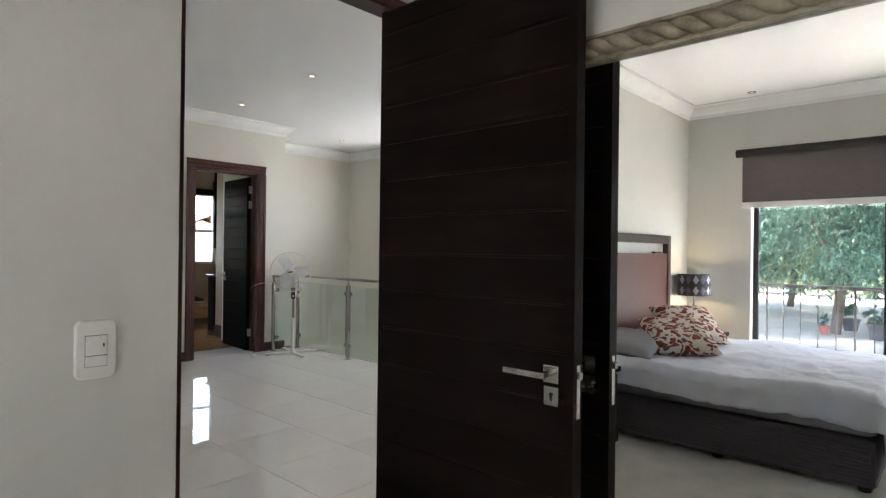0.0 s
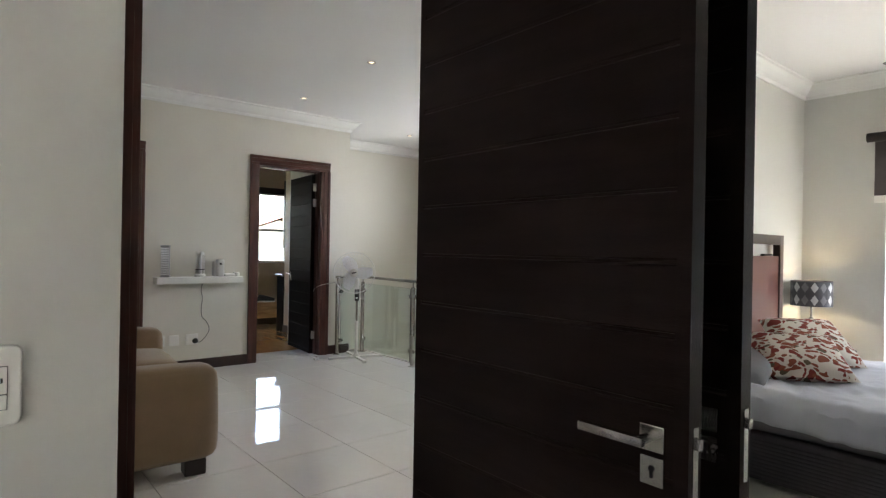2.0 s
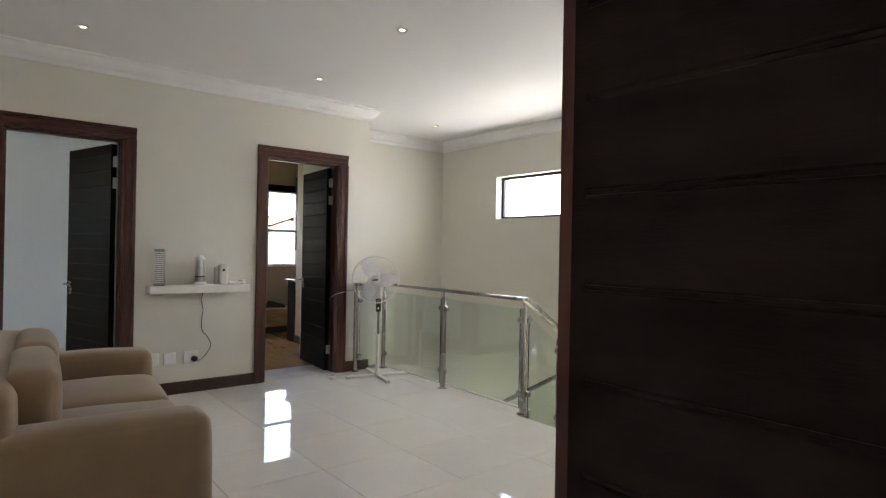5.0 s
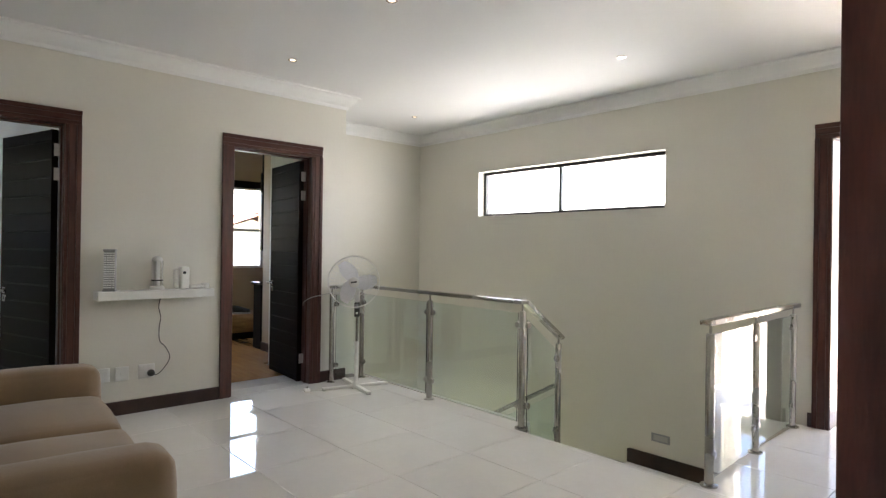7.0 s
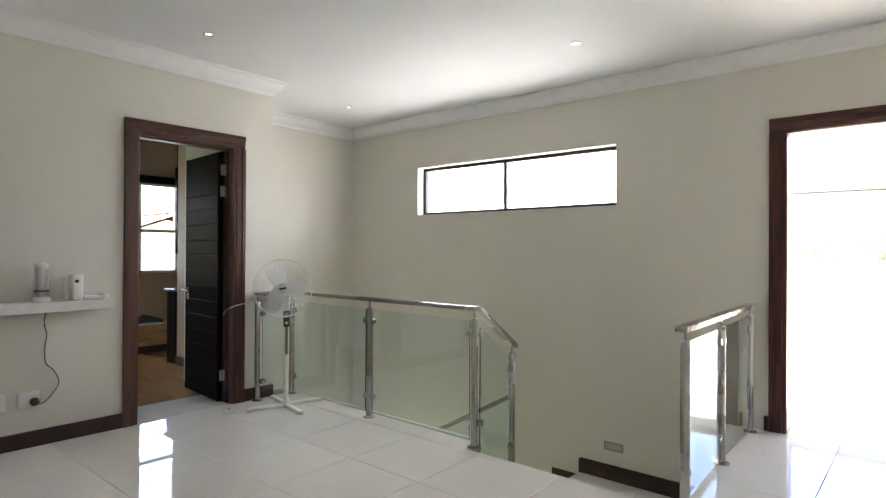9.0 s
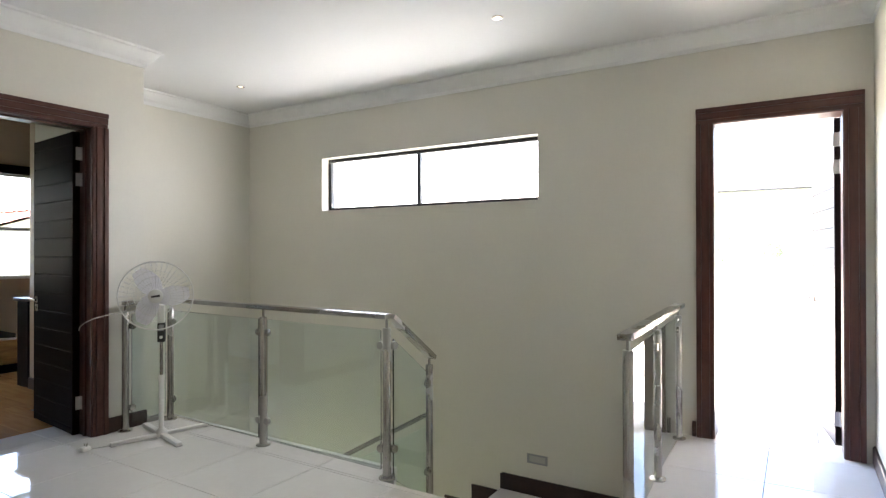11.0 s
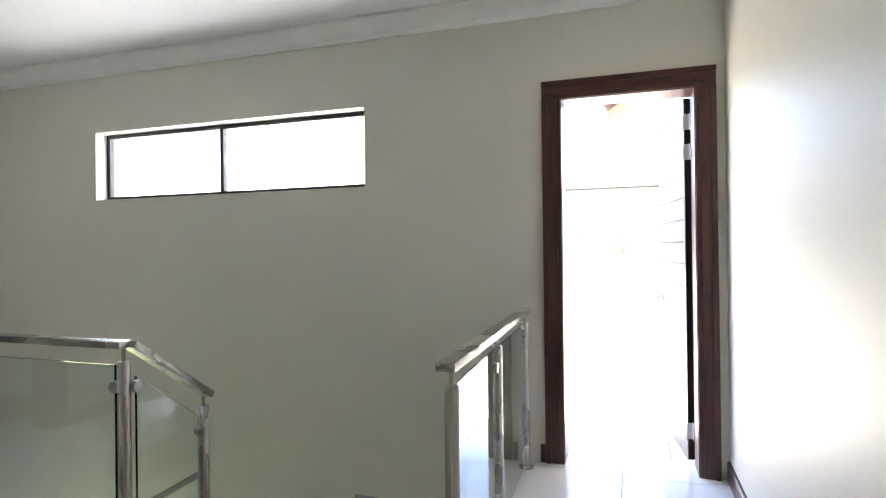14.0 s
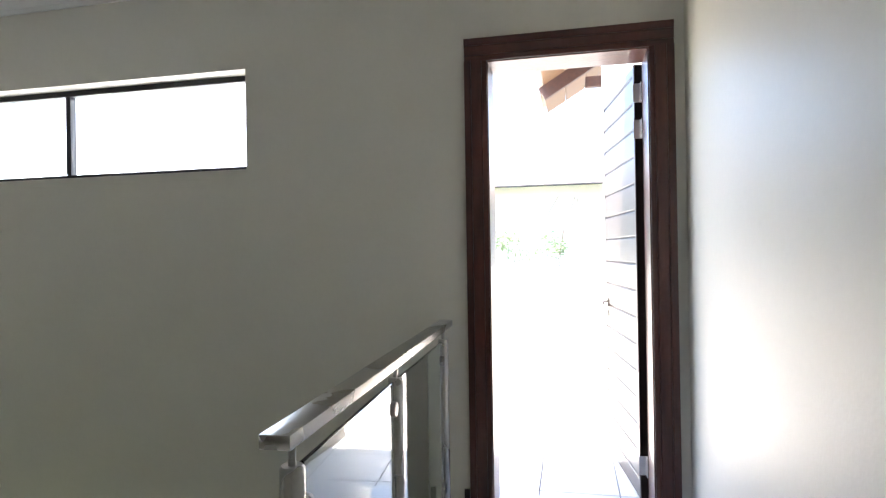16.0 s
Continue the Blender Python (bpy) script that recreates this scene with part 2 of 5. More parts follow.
structure("wall_hall_west", boxes(
    (WX - 0.2, WX, SY - 0.2, DA[0] - 0.03, LOW, TOP), (WX - 0.2, WX, DA[0] - 0.03, DA[1] + 0.03, DH + 0.03, TOP), (WX - 0.2, WX, DA[1] + 0.03, DB[0] - 0.03, LOW, TOP),
    (WX - 0.2, WX, DB[0] - 0.03, DB[1] + 0.03, DH + 0.03, TOP), (WX - 0.2, WX, DB[1] + 0.03, AY, LOW, TOP)), M_WALL, "cream painted wall with two doorways", "wall")
structure("wall_alcove_return", boxes((AX, WX - 0.2, AY - 0.2, AY, LOW, TOP)), M_WALL, "cream painted return wall", "wall")
# The gap low down is an unseen opening, added for the stairwell lamp.
structure("wall_alcove_west", boxes((AX - 0.2, AX, AY - 0.2, NY, -1.25, TOP), (AX - 0.2, AX, AY - 0.2, 4.8, LOW, -1.25), (AX - 0.2, AX, 6.2, NY, LOW, -1.25), (AX - 0.2, AX, 4.8, 6.2, LOW, -2.6)), M_WALL, "cream painted alcove wall", "wall")
structure("wall_bedroom_doorway", boxes(
    (HX, BX, SY - 0.2, D1[0] - 0.03, -0.2, TOP), (HX, BX, D1[0] - 0.03, D1[1] + 0.03, DH + 0.03, TOP), (HX, BX, D1[1] + 0.03, MY, -0.2, TOP), (BX, BLX, SY - 0.4, 1.301, -0.2, TOP)),
    M_WALL_BED, "pale painted wall with the bedroom doorway", "wall")
structure("wall_hall_east", boxes((HX, BX, MY, 3.4, LOW, TOP), (EX, BX, 3.4, NY, LOW, TOP)), M_WALL, "cream painted hall wall", "wall")
structure("wall_hall_south", boxes((WX, HX, SY - 0.2, SY, -0.2, TOP)), M_WALL, "cream painted wall behind the sofa", "wall")
structure("wall_bedroom_north", boxes((BX, BEX, MY, MY + 0.2, -0.2, TOP)), M_WALL_BED, "pale painted bedroom wall with a mirror", "wall")
structure("wall_bedroom_nib", boxes((BWX - 0.2, BX, SY - 0.4, SY - 0.2, -0.2, TOP)), M_WALL_BED, "pale painted nib wall", "wall")
structure("wall_bedroom_west", boxes((BWX - 0.2, BWX, BSY, SY - 0.4, -0.2, TOP)), M_WALL_BED, "pale painted wall behind the bed", "wall")
structure("wall_bedroom_south", boxes(
    (BWX - 0.2, WB[0], BSY - 0.2, BSY, -0.2, TOP), (WB[0], WB[1], BSY - 0.2, BSY, -0.2, WB[2]), (WB[0], WB[1], BSY - 0.2, BSY, WB[3], TOP),
    (WB[1], BEX, BSY - 0.2, BSY, -0.2, TOP)), M_WALL_BED, "pale painted wall with the bedroom window", "wall")
structure("wall_bedroom_east", boxes((BEX, BEX + 0.2, BSY - 0.2, MY + 0.2, -0.2, TOP)), M_WALL_BED, "pale painted wall", "wall")
# room beside the sofa and room beside the fan
# The small hole in the south wall is added, unseen, for the lamp.
structure("wall_side_room", boxes((-8.6, -8.4, -0.4, 2.9, -0.2, TOP), (-8.4, -7.45, -0.4, -0.2, -0.2, TOP), (-7.0, WX - 0.2, -0.4, -0.2, -0.2, TOP), (-7.45, -7.0, -0.4, -0.2, -0.2, 1.6), (-7.45, -7.0, -0.4, -0.2, 2.0, TOP), (-8.4, WX - 0.2, 2.7, 2.9, -0.2, TOP)), M_WALL_COOL, "bluish white walls", "wall")
structure("wall_study", boxes(
    (-9.0, -8.8, 2.9, WS[0], -0.2, TOP), (-9.0, -8.8, WS[0], WS[1], -0.2, WS[2]), (-9.0, -8.8, WS[0], WS[1], WS[3], TOP), (-9.0, -8.8, WS[1], 6.6, -0.2, TOP),
    (-8.8, AX - 0.2, 6.38, 6.6, -0.2, TOP)), M_WALL_TAN, "tan painted walls", "wall")
structure("ceiling", boxes((-9.0, BEX + 0.2, BSY - 0.2, NY + 0.23, CEIL, CEIL + 0.09)), M_CEIL, "smooth white ceiling", "ceiling")
# West overhang is unseen, added to keep direct sun out of window_3.
structure("roof_slab", boxes((-10.1, BEX + 0.4, BSY - 0.4, NY + 0.23, CEIL + 0.12, CEIL + 0.35)), M_RENDER, "plastered roof slab with an added west overhang", "roof")
structure("floor_slab", boxes((WX - 0.2, -3.3, SY, EDGE, -0.25, -0.014), (-3.3, -2.0, SY, EDGE2, -0.25, -0.014), (-2.0, HX, SY, NY, -0.25, -0.014), (WX - 0.2, WX, DB[1], AY, -0.25, -0.014), (HX, BX, D1[0] - 0.03, D1[1] + 0.03, -0.25, -0.003), (-9.0, WX - 0.2, -0.4, AY - 0.2, -0.25, -0.014), (-9.0, AX - 0.2, AY - 0.2, 6.4, -0.25, -0.014)), M_GROUT, "grouted floor slab", "floor")
structure("floor_bedroom", boxes((BWX, BEX, BSY, MY, -0.2, 0.0)), M_CARPET, "pale grey beige carpet", "carpet")
structure("floor_stairwell", boxes((AX, EX, AY, NY, LOW - 0.2, LOW)), M_TILE, "pale tiled lower floor", "floor")
structure("wall_under_floor", boxes((WX, -3.3, EDGE - 0.2, EDGE - 0.002, LOW, -0.26), (-2.0, -1.73, EDGE2, NY, LOW, -0.26), (-3.3, -2.0, EDGE2 - 0.2, EDGE2 - 0.002, LOW, -0.26)), M_WALL, "cream painted wall below the hall floor", "wall")

# ---- cornices and skirtings ----
CORN = [(0, 0), (0, -0.125), (0.012, -0.125), (0.016, -0.098), (0.040, -0.078), (0.066, -0.048), (0.082, -0.022), (0.100, -0.016), (0.100, 0)]


def run(name, prof, a, b, out, z, material, label, category, ma=0, mb=0):
    """A moulding of the given profile along a wall from a to b; out: the way into the room; ma, mb: mitre at each end (1 longer, -1 shorter)."""
    bm = bmesh.new()
    d = Vector((b[0] - a[0], b[1] - a[1])).normalized()
    ends = []
    for p, s in ((a, -ma), (b, mb)):
        ends.append([bm.verts.new((p[0] + out[0] * u + d.x * s * u, p[1] + out[1] * u + d.y * s * u, z + w)) for u, w in prof])
    n = len(prof)
    for i in range(n):
        bm.faces.new((ends[0][i], ends[0][(i + 1) % n], ends[1][(i + 1) % n], ends[1][i]))
    bm.faces.new(list(reversed(ends[0])))
    bm.faces.new(ends[1])
    return structure(name, bm, material, label, category)


for a, b, out, ma, mb in (
        ((WX, SY), (WX, AY), (1, 0), -1, 1), ((WX, AY), (AX, AY), (0, 1), 1, -1), ((AX, AY), (AX, NY), (1, 0), -1, -1), ((AX, NY), (EX, NY), (0, -1), -1, -1),
        ((EX, 3.4), (EX, NY), (-1, 0), 0, -1), ((WX, SY), (HX, SY), (0, 1), -1, -1), ((HX, SY), (HX, 3.4), (-1, 0), -1, 0),
        ((BWX, BSY), (BWX, SY - 0.4), (1, 0), -1, -1), ((BWX, BSY), (BEX, BSY), (0, 1), -1, -1), ((BX, MY), (BEX, MY), (0, -1), -1, -1), ((BX, SY - 0.4), (BX, MY), (1, 0), 1, -1)):
    run("cornice", CORN, a, b, out, CEIL + 0.002, M_CORNICE, "white moulded plaster cornice", "cornice", ma, mb)

SK = [(0, 0), (0.016, 0), (0.016, 0.091), (0.012, 0.099), (0.005, 0.102), (0, 0.102)]
for a, b, out, z in (
        ((WX, SY), (WX, DA[0] - 0.105), (1, 0), 0), ((WX, DA[1] + 0.105), (WX, DB[0] - 0.105), (1, 0), 0), ((WX, DB[1] + 0.105), (WX, AY + 0.016), (1, 0), 0),
        ((WX + 0.016, AY), (WX - 0.15, AY), (0, 1), 0), ((-1.93, NY), (DX[0] - 0.115, NY), (0, -1), 0), ((EX, 3.4), (EX, NY), (-1, 0), 0),
        ((WX, SY), (HX, SY), (0, 1), 0), ((BWX, BSY), (BWX, SY - 0.4), (1, 0), 0), ((HX, D1[1] + 0.1), (HX, 3.4), (-1, 0), 0)):
    run("baseboard", SK, a, b, out, z + 0.0005, M_SKIRT, "dark stained wooden skirting board", "skirting")

# ---- hall window ----


def window(name, m, w, h, mullions, transoms, label, depth=0.045, bar=0.032, material=None, sash=False):
    """A window in the x-z plane: frame bars and one pane a field."""
    material = material or M_BLACK
    win = thing(name, m, label, "window", kind="structure")
    d = depth / 2
    part("window_frame", boxes((0, bar, -d, d, 0, h), (w - bar, w, -d, d, 0, h), (bar, w - bar, -d, d, 0, bar), (bar, w - bar, -d, d, h - bar, h), bevel=0.003), material, win)
    for x in mullions:
        part("mullion", boxes((x - bar / 2, x + bar / 2, -d, d, bar, h - bar), bevel=0.003), material, win)
    xs = [bar, *mullions, w - bar]
    for x0, x1 in zip(xs, xs[1:]):
        for z in transoms:
            part("transom", boxes((x0 + 0.016, x1 - 0.016, -d, d, z - bar / 2, z + bar / 2), bevel=0.003), material, win)
        zs = [bar, *transoms, h - bar]
        for z0, z1 in zip(zs, zs[1:]):
            pane = part("pane", boxes((x0 - 0.004, x1 + 0.004, -0.003, 0.003, z0 - 0.004, z1 + 0.004)), M_PANE, win)
            pane.visible_shadow = False
    return win


window("window_1", pose(WN[0], NY + 0.12, WN[2]), WN[1] - WN[0], WN[3] - WN[2], [1.09], [], "high black framed window with two clear panes")
window("window_2", pose(WB[0], BSY - 0.11, WB[2]), WB[1] - WB[0], WB[3] - WB[2], [1.04], [], "wide black framed bedroom window with clear panes", bar=0.045)
window("window_3", pose(-8.86, WS[0], WS[2], 0, 0, 90), WS[1] - WS[0], WS[3] - WS[2], [0.54, 1.07, 1.60], [0.56], "pale framed window over a neighbouring roof", bar=0.04, material=M_WHITE)

# ---- doors ----


def lever(parent, m):
    """A square-rose lever handle with a key plate under it, on the plane y = 0, facing -y."""
    h = part("handle", boxes((-0.024, 0.024, -0.008, 0, -0.024, 0.024), bevel=0.002), M_CHROME, parent, "satin nickel lever handle", at=m)
    bm = bmesh.new()
    tube(bm, (0, -0.006, 0.004), (0, -0.052, 0.004), 0.009)
    box(bm, -0.125, 0.010, -0.060, -0.044, -0.005, 0.012, bevel=0.003)
    bmesh.ops.transform(bm, matrix=m, verts=bm.verts)
    part("lever", bm, M_CHROME, parent, "satin nickel lever", smooth=True)
    bm = boxes((-0.023, 0.023, -0.006, 0, -0.086, -0.034), bevel=0.002)
    bmesh.ops.transform(bm, matrix=m, verts=bm.verts)
    part("key_plate", bm, M_CHROME, parent, "satin nickel key plate")
    bm = tube(bmesh.new(), (0, -0.0075, -0.055), (0, -0.002, -0.055), 0.006, seg=12)
    box(bm, -0.003, 0.003, -0.0075, -0.002, -0.072, -0.055)
    bmesh.ops.transform(bm, matrix=m, verts=bm.verts)
    part("keyhole", bm, M_BLACK, parent)


def door_leaf(door, m, w, h, handle_z=0.906, first=0.051, pitch=0.1305, wood=None, core=None, groove=0.0042):
    """A leaf hinged at x = 0 that reaches along +x, 44 mm thick about y = 0, with horizontal boards on both faces."""
    wood = wood or M_LEAF
    leaf = part("leaf", boxes((0, w, -0.0175, 0.0175, 0.004, h), bevel=0.001), core or wood, door, "espresso leaf with horizontal grooved boards", at=m)
    for s in (-1, 1):
        y0, y1 = (-0.022, -0.0170) if s < 0 else (0.0170, 0.022)
        for x0, x1 in ((0.0, 0.022), (w - 0.028, w)):
            part("stile", boxes((x0, x1, y0, y1, 0.004, h)), wood, leaf)
        z = 0.004
        zs = [first + pitch * i for i in range(int((h - first) / pitch) + 1)] + [h]
        for zt in zs:
            if zt - z > 0.02:
                bm = bmesh.new()
                e = groove
                # one board: a chamfered strip
                ya, yb = (y1, y0) if s < 0 else (y0, y1)
                prof = [(ya, z + e * 0.7), (yb + (0.002 if s < 0 else -0.002), z + e), (yb, z + e + 0.003), (yb, zt - e - 0.003), (yb + (0.002 if s < 0 else -0.002), zt - e), (ya, zt - e * 0.7)]
                r0 = [bm.verts.new((0.022, y, q)) for y, q in prof]
                r1 = [bm.verts.new((w - 0.028, y, q)) for y, q in prof]
                n = len(prof)
                for i in range(n):
                    bm.faces.new((r0[i], r0[(i + 1) % n], r1[(i + 1) % n], r1[i]))
                bm.faces.new(list(reversed(r0)))
                bm.faces.new(r1)
                part("board", bm, wood, leaf)
            z = zt
    lever(leaf, pose(w - 0.066, -0.022, handle_z))
    lever(leaf, pose(w - 0.066, 0.022, handle_z) @ Matrix.Diagonal((1, -1, 1, 1)))
    part("lock_plate", boxes((w - 0.001, w + 0.002, -0.009, 0.009, handle_z - 0.115, handle_z + 0.03)), M_CHROME, leaf, "steel lock face")
    part("latch", boxes((w + 0.002, w + 0.012, -0.007, 0.007, handle_z - 0.008, handle_z + 0.012), bevel=0.002), M_CHROME, leaf)
    return leaf


def hinge(parent, m):
    bm = bmesh.new()
    tube(bm, (0, 0, -0.045), (0, 0, 0.045), 0.006, seg=10)
    box(bm, 0.0, 0.034, -0.0015, 0.0015, -0.045, 0.045)
    box(bm, -0.0015, 0.0015, 0.0, 0.036, -0.045, 0.045)
    part("hinge", bm, M_HINGE, parent, "pale steel butt hinge", at=m)


def casing_side(x0, x1, y, z1, flip, k=1.0):
    """A stepped architrave upright."""
    a, b = (x0, x1) if not flip else (x1, x0)
    s = 1 if b > a else -1
    w = abs(b - a)
    return boxes(*[(min(p, q), max(p, q), y0, y, 0, z1) for p, q, y0 in (
        (a, a + s * 0.3 * w, y - 0.026 * k), (a + s * 0.3 * w, a + s * 0.78 * w, y - 0.018 * k), (a + s * 0.78 * w, b, y - 0.012 * k))], bevel=0.002)


def doorway(name, m, w, h, t, label, casing=0.105, sides=(True, True), stop=0.0, proud=1.0, wood=None, deep=None):
    """A frame for an opening of width w and height h through a wall of thickness t, from y = 0 (near face) to y = t."""
    door = thing(name, m, label, "door", kind="structure")
    e = 0.003
    up, across = wood or M_WOOD, wood or M_WOOD_H
    dp = deep or t + e
    part("jamb", boxes((-0.03, 0, -e, dp, 0, h), bevel=0.002), up, door)
    part("jamb", boxes((w, w + 0.03, -e, dp, 0, h), bevel=0.002), up, door)
    part("head", boxes((-0.03, w + 0.03, -e, dp, h, h + 0.03), bevel=0.002), across, door)
    if stop:
        part("door_stop", boxes((0.0005, 0.012, stop, stop + 0.03, 0, h), (w - 0.012, w - 0.0005, stop, stop + 0.03, 0, h), (0.012, w - 0.012, stop, stop + 0.03, h - 0.012, h - 0.0005)), up, door)
    for k, on in enumerate(sides):
        if not on:
            continue
        f = Matrix.Identity(4) if k == 0 else Matrix.Translation((0, t, 0)) @ Matrix.Diagonal((1, -1, 1, 1))
        for bm, mt in ((casing_side(-casing, -0.006, 0, h + 0.006, False, proud), up), (casing_side(w + 0.006, w + casing, 0, h + 0.006, True, proud), up),
                       (boxes((-casing, w + casing, -0.018 * proud, 0, h + 0.3 * casing, h + 0.7 * casing), (-casing, w + casing, -0.012 * proud, 0, h + 0.006, h + 0.3 * casing), (-casing, w + casing, -0.026 * proud, 0, h + 0.7 * casing, h + casing), bevel=0.002), across)):
            bmesh.ops.transform(bm, matrix=f, verts=bm.verts)
            part("casing", bm, mt, door, "dark mahogany architrave")
    return door


# bedroom doorway: near face towards the bedroom (local y runs to -x)
d1 = doorway("door_1", pose(BX, D1[0], 0, 0, 0, 90), D1[1] - D1[0], DH, BX - HX, "open espresso bedroom door in a mahogany frame", casing=0.045, sides=(True, False), proud=0.3, wood=M_WOOD_D)
door_leaf(d1, pose(D1[1] - D1[0] - 0.041, 0.010, 0, 0, 0, -90), 0.788, 2.09, wood=M_LEAF_BED)
for z in (0.25, 1.80, 1.95):
    hinge(d1, pose(D1[1] - D1[0] - 0.002, 0.024, z, 0, 0, 180))
# west doors: near face towards the hall
da = doorway("door_2", pose(WX, DA[0], 0, 0, 0, 90), DA[1] - DA[0], DH, 0.2, "open espresso door to a pale room", sides=(True, True), stop=0.06)
door_leaf(da, pose(DA[1] - DA[0] - 0.028, 0.158, 0, 0, 0, 107), 0.745, 2.09)
for z in (0.22, 1.77, 1.945):
    hinge(da, pose(DA[1] - DA[0] - 0.002, 0.150, z, 0, 0, 180))
db = doorway("door_3", pose(WX, DB[0], 0, 0, 0, 90), DB[1] - DB[0], DH, 0.2, "open espresso door to the room with a window", sides=(True, True), stop=0.06)
door_leaf(db, pose(DB[1] - DB[0] - 0.028, 0.140, 0, 0, 0, 85), 0.70, 2.09, wood=M_LEAF_MATT)
for z in (0.22, 1.76, 1.94):
    hinge(db, pose(DB[1] - DB[0] - 0.002, 0.130, z, 0, 0, 180))
# terrace door: near face towards the hall (local y runs to +y)
dx = doorway("door_4", pose(DX[0], NY, 0), DX[1] - DX[0], DH, 0.23, "sunlit espresso door open to the terrace", casing=0.11, sides=(True, False), deep=0.2)
# Boards take the sun-lightened tone; the core keeps the plain espresso.
door_leaf(dx, pose(DX[1] - DX[0] - 0.010, 0.256, 0, 0, 0, 98), 0.745, 2.12, first=0.107, wood=M_LEAF_SUNLIT, core=M_LEAF, groove=0.0065)
for z in (0.18, 1.80, 1.975):
    hinge(dx, pose(DX[1] - DX[0] - 0.004, 0.228, z, 0, 0, 180))
part("threshold", boxes((-0.03, DX[1] - DX[0] + 0.03, 0.0, 0.23, -0.011, -0.001)), M_TILE, dx, "pale tiled threshold")

# ---- balustrades ----


def post(parent, x, y, z0, top, r=0.0240, clamps=(), tall_pin=True):
    bm = bmesh.new()
    lathe(bm, [(0.046, z0), (0.046, z0 + 0.008), (r + 0.002, z0 + 0.012), (r, z0 + 0.013), (r, top - 0.055), (r - 0.004, top - 0.050)], pose(x, y, 0), 24)
    p = part("post", bm, M_STEEL, parent, smooth=True)
    part("pin", tube(bmesh.new(), (x, y, top - 0.052), (x, y, top - 0.001), 0.008, seg=12), M_STEEL, p, smooth=True)
    for dx_, dy_, z in clamps:
        bm = bmesh.new()
        cx, cy = x + dx_ * 0.040, y + dy_ * 0.040
        lathe(bm, [(0.006, -0.016), (0.022, -0.014), (0.024, -0.006), (0.024, 0.006), (0.022, 0.014), (0.006, 0.016)], pose(cx, cy, z) @ (pose(0, 0, 0, 90, 0, 0) if abs(dx_) > abs(dy_) else pose(0, 0, 0, 90, 0, 90)), 16)
        tube(bm, (x + dx_ * 0.02, y + dy_ * 0.02, z), (cx, cy, z), 0.012, seg=10)
        part("clamp", bm, M_STEEL, p, "steel glass clamp", smooth=True)
    return p


def rail(parent, pts, w=0.062, h=0.028, z_off=0.0):
    """A flat handrail with square ends through the given points (its underside)."""
    for a, b in zip(pts, pts[1:]):
        a, b = Vector(a), Vector(b)
        d = b - a
        m = Matrix.Translation(a) @ d.to_track_quat("X", "Z").to_matrix().to_4x4()
        bm = box(bmesh.new(), -0.012, d.length + 0.012, -w / 2, w / 2, 0, h, bevel=0.003)
        bmesh.ops.transform(bm, matrix=m, verts=bm.verts)
        part("handrail", bm, M_STEEL, parent, "brushed steel flat handrail", smooth=True)


def panel(parent, a, b, z0a, z1a, z0b=None, z1b=None, t=0.010):
    """A glass panel between two plan points, with its own foot and top heights at each."""
    z0b, z1b = z0a if z0b is None else z0b, z1a if z1b is None else z1b
    a, b = Vector(a), Vector(b)
    n = Vector((-(b - a).y, (b - a).x)).normalized() * t / 2
    bm = bmesh.new()
    vs = [bm.verts.new((*(p + s * n), z)) for s in (-1, 1) for p, z in ((a, z0a), (b, z0b), (b, z1b), (a, z1a))]
    for f in ((0, 1, 2, 3), (7, 6, 5, 4), (0, 4, 5, 1), (1, 5, 6, 2), (2, 6, 7, 3), (3, 7, 4, 0)):
        bm.faces.new([vs[i] for i in f])
    bmesh.ops.bevel(bm, geom=bm.edges[:], offset=0.0012, segments=1, affect="EDGES")
    ob = part("glass_panel", bm, M_GLASS, parent, "clear greenish glass panel")
    ob.visible_shadow = False


RH = 0.885
CL = (0.16, 0.735)
PA, PB, PC, PD, PE = (-5.350, 4.423), (-5.345, 4.762), (-4.290, 4.728), (-3.266, 4.706), (-3.250, 5.115)
PF, PG, PH = (-1.950, 4.705), (-1.980, 5.468), (-2.000, 6.265)
bal = thing("glass_balustrade", pose(0, 0, 0), "brushed steel and glass balustrade along the stairwell", "railing")
post(bal, *PA, 0, RH, clamps=[(0.4, 1, z) for z in CL])
post(bal, *PB, 0, RH, clamps=[(1, 0, z) for z in CL])
post(bal, *PC, 0, RH, clamps=[(s, 0, z) for z in CL for s in (-1, 1)])
post(bal, *PD, 0, RH, clamps=[(s, 0, z) for z in CL for s in (-1,)] + [(0.7, 0.7, z) for z in CL])
post(bal, *PE, -0.33, RH - 0.27, clamps=[(0.3, -1, z) for z in (-0.08, 0.46)])
rail(bal, [(*PA, RH), (*PB, RH)])
rail(bal, [(*PB, RH), (*PD, RH)])
rail(bal, [(PD[0] + 0.01, PD[1] + 0.02, RH - 0.005), (PE[0], PE[1] + 0.015, RH - 0.285)])
panel(bal, (PA[0] + 0.01, PA[1] + 0.04), (PB[0] - 0.0, PB[1] - 0.04), 0.05, 0.82)
panel(bal, (PB[0] + 0.04, PB[1]), (PC[0] - 0.04, PC[1]), 0.04, 0.82)
panel(bal, (PC[0] + 0.04, PC[1]), (PD[0] - 0.04, PD[1]), 0.04, 0.82)
panel(bal, (PD[0] + 0.01, PD[1] + 0.045), (PE[0], PE[1] - 0.04), -0.02, 0.77, -0.24, 0.53)
# lower flight: handrail and glass going down to the west
rail(bal, [(PE[0] - 0.03, PE[1] + 0.04, 0.235), (PE[0] - 1.9, PE[1] + 0.04, -0.83)])
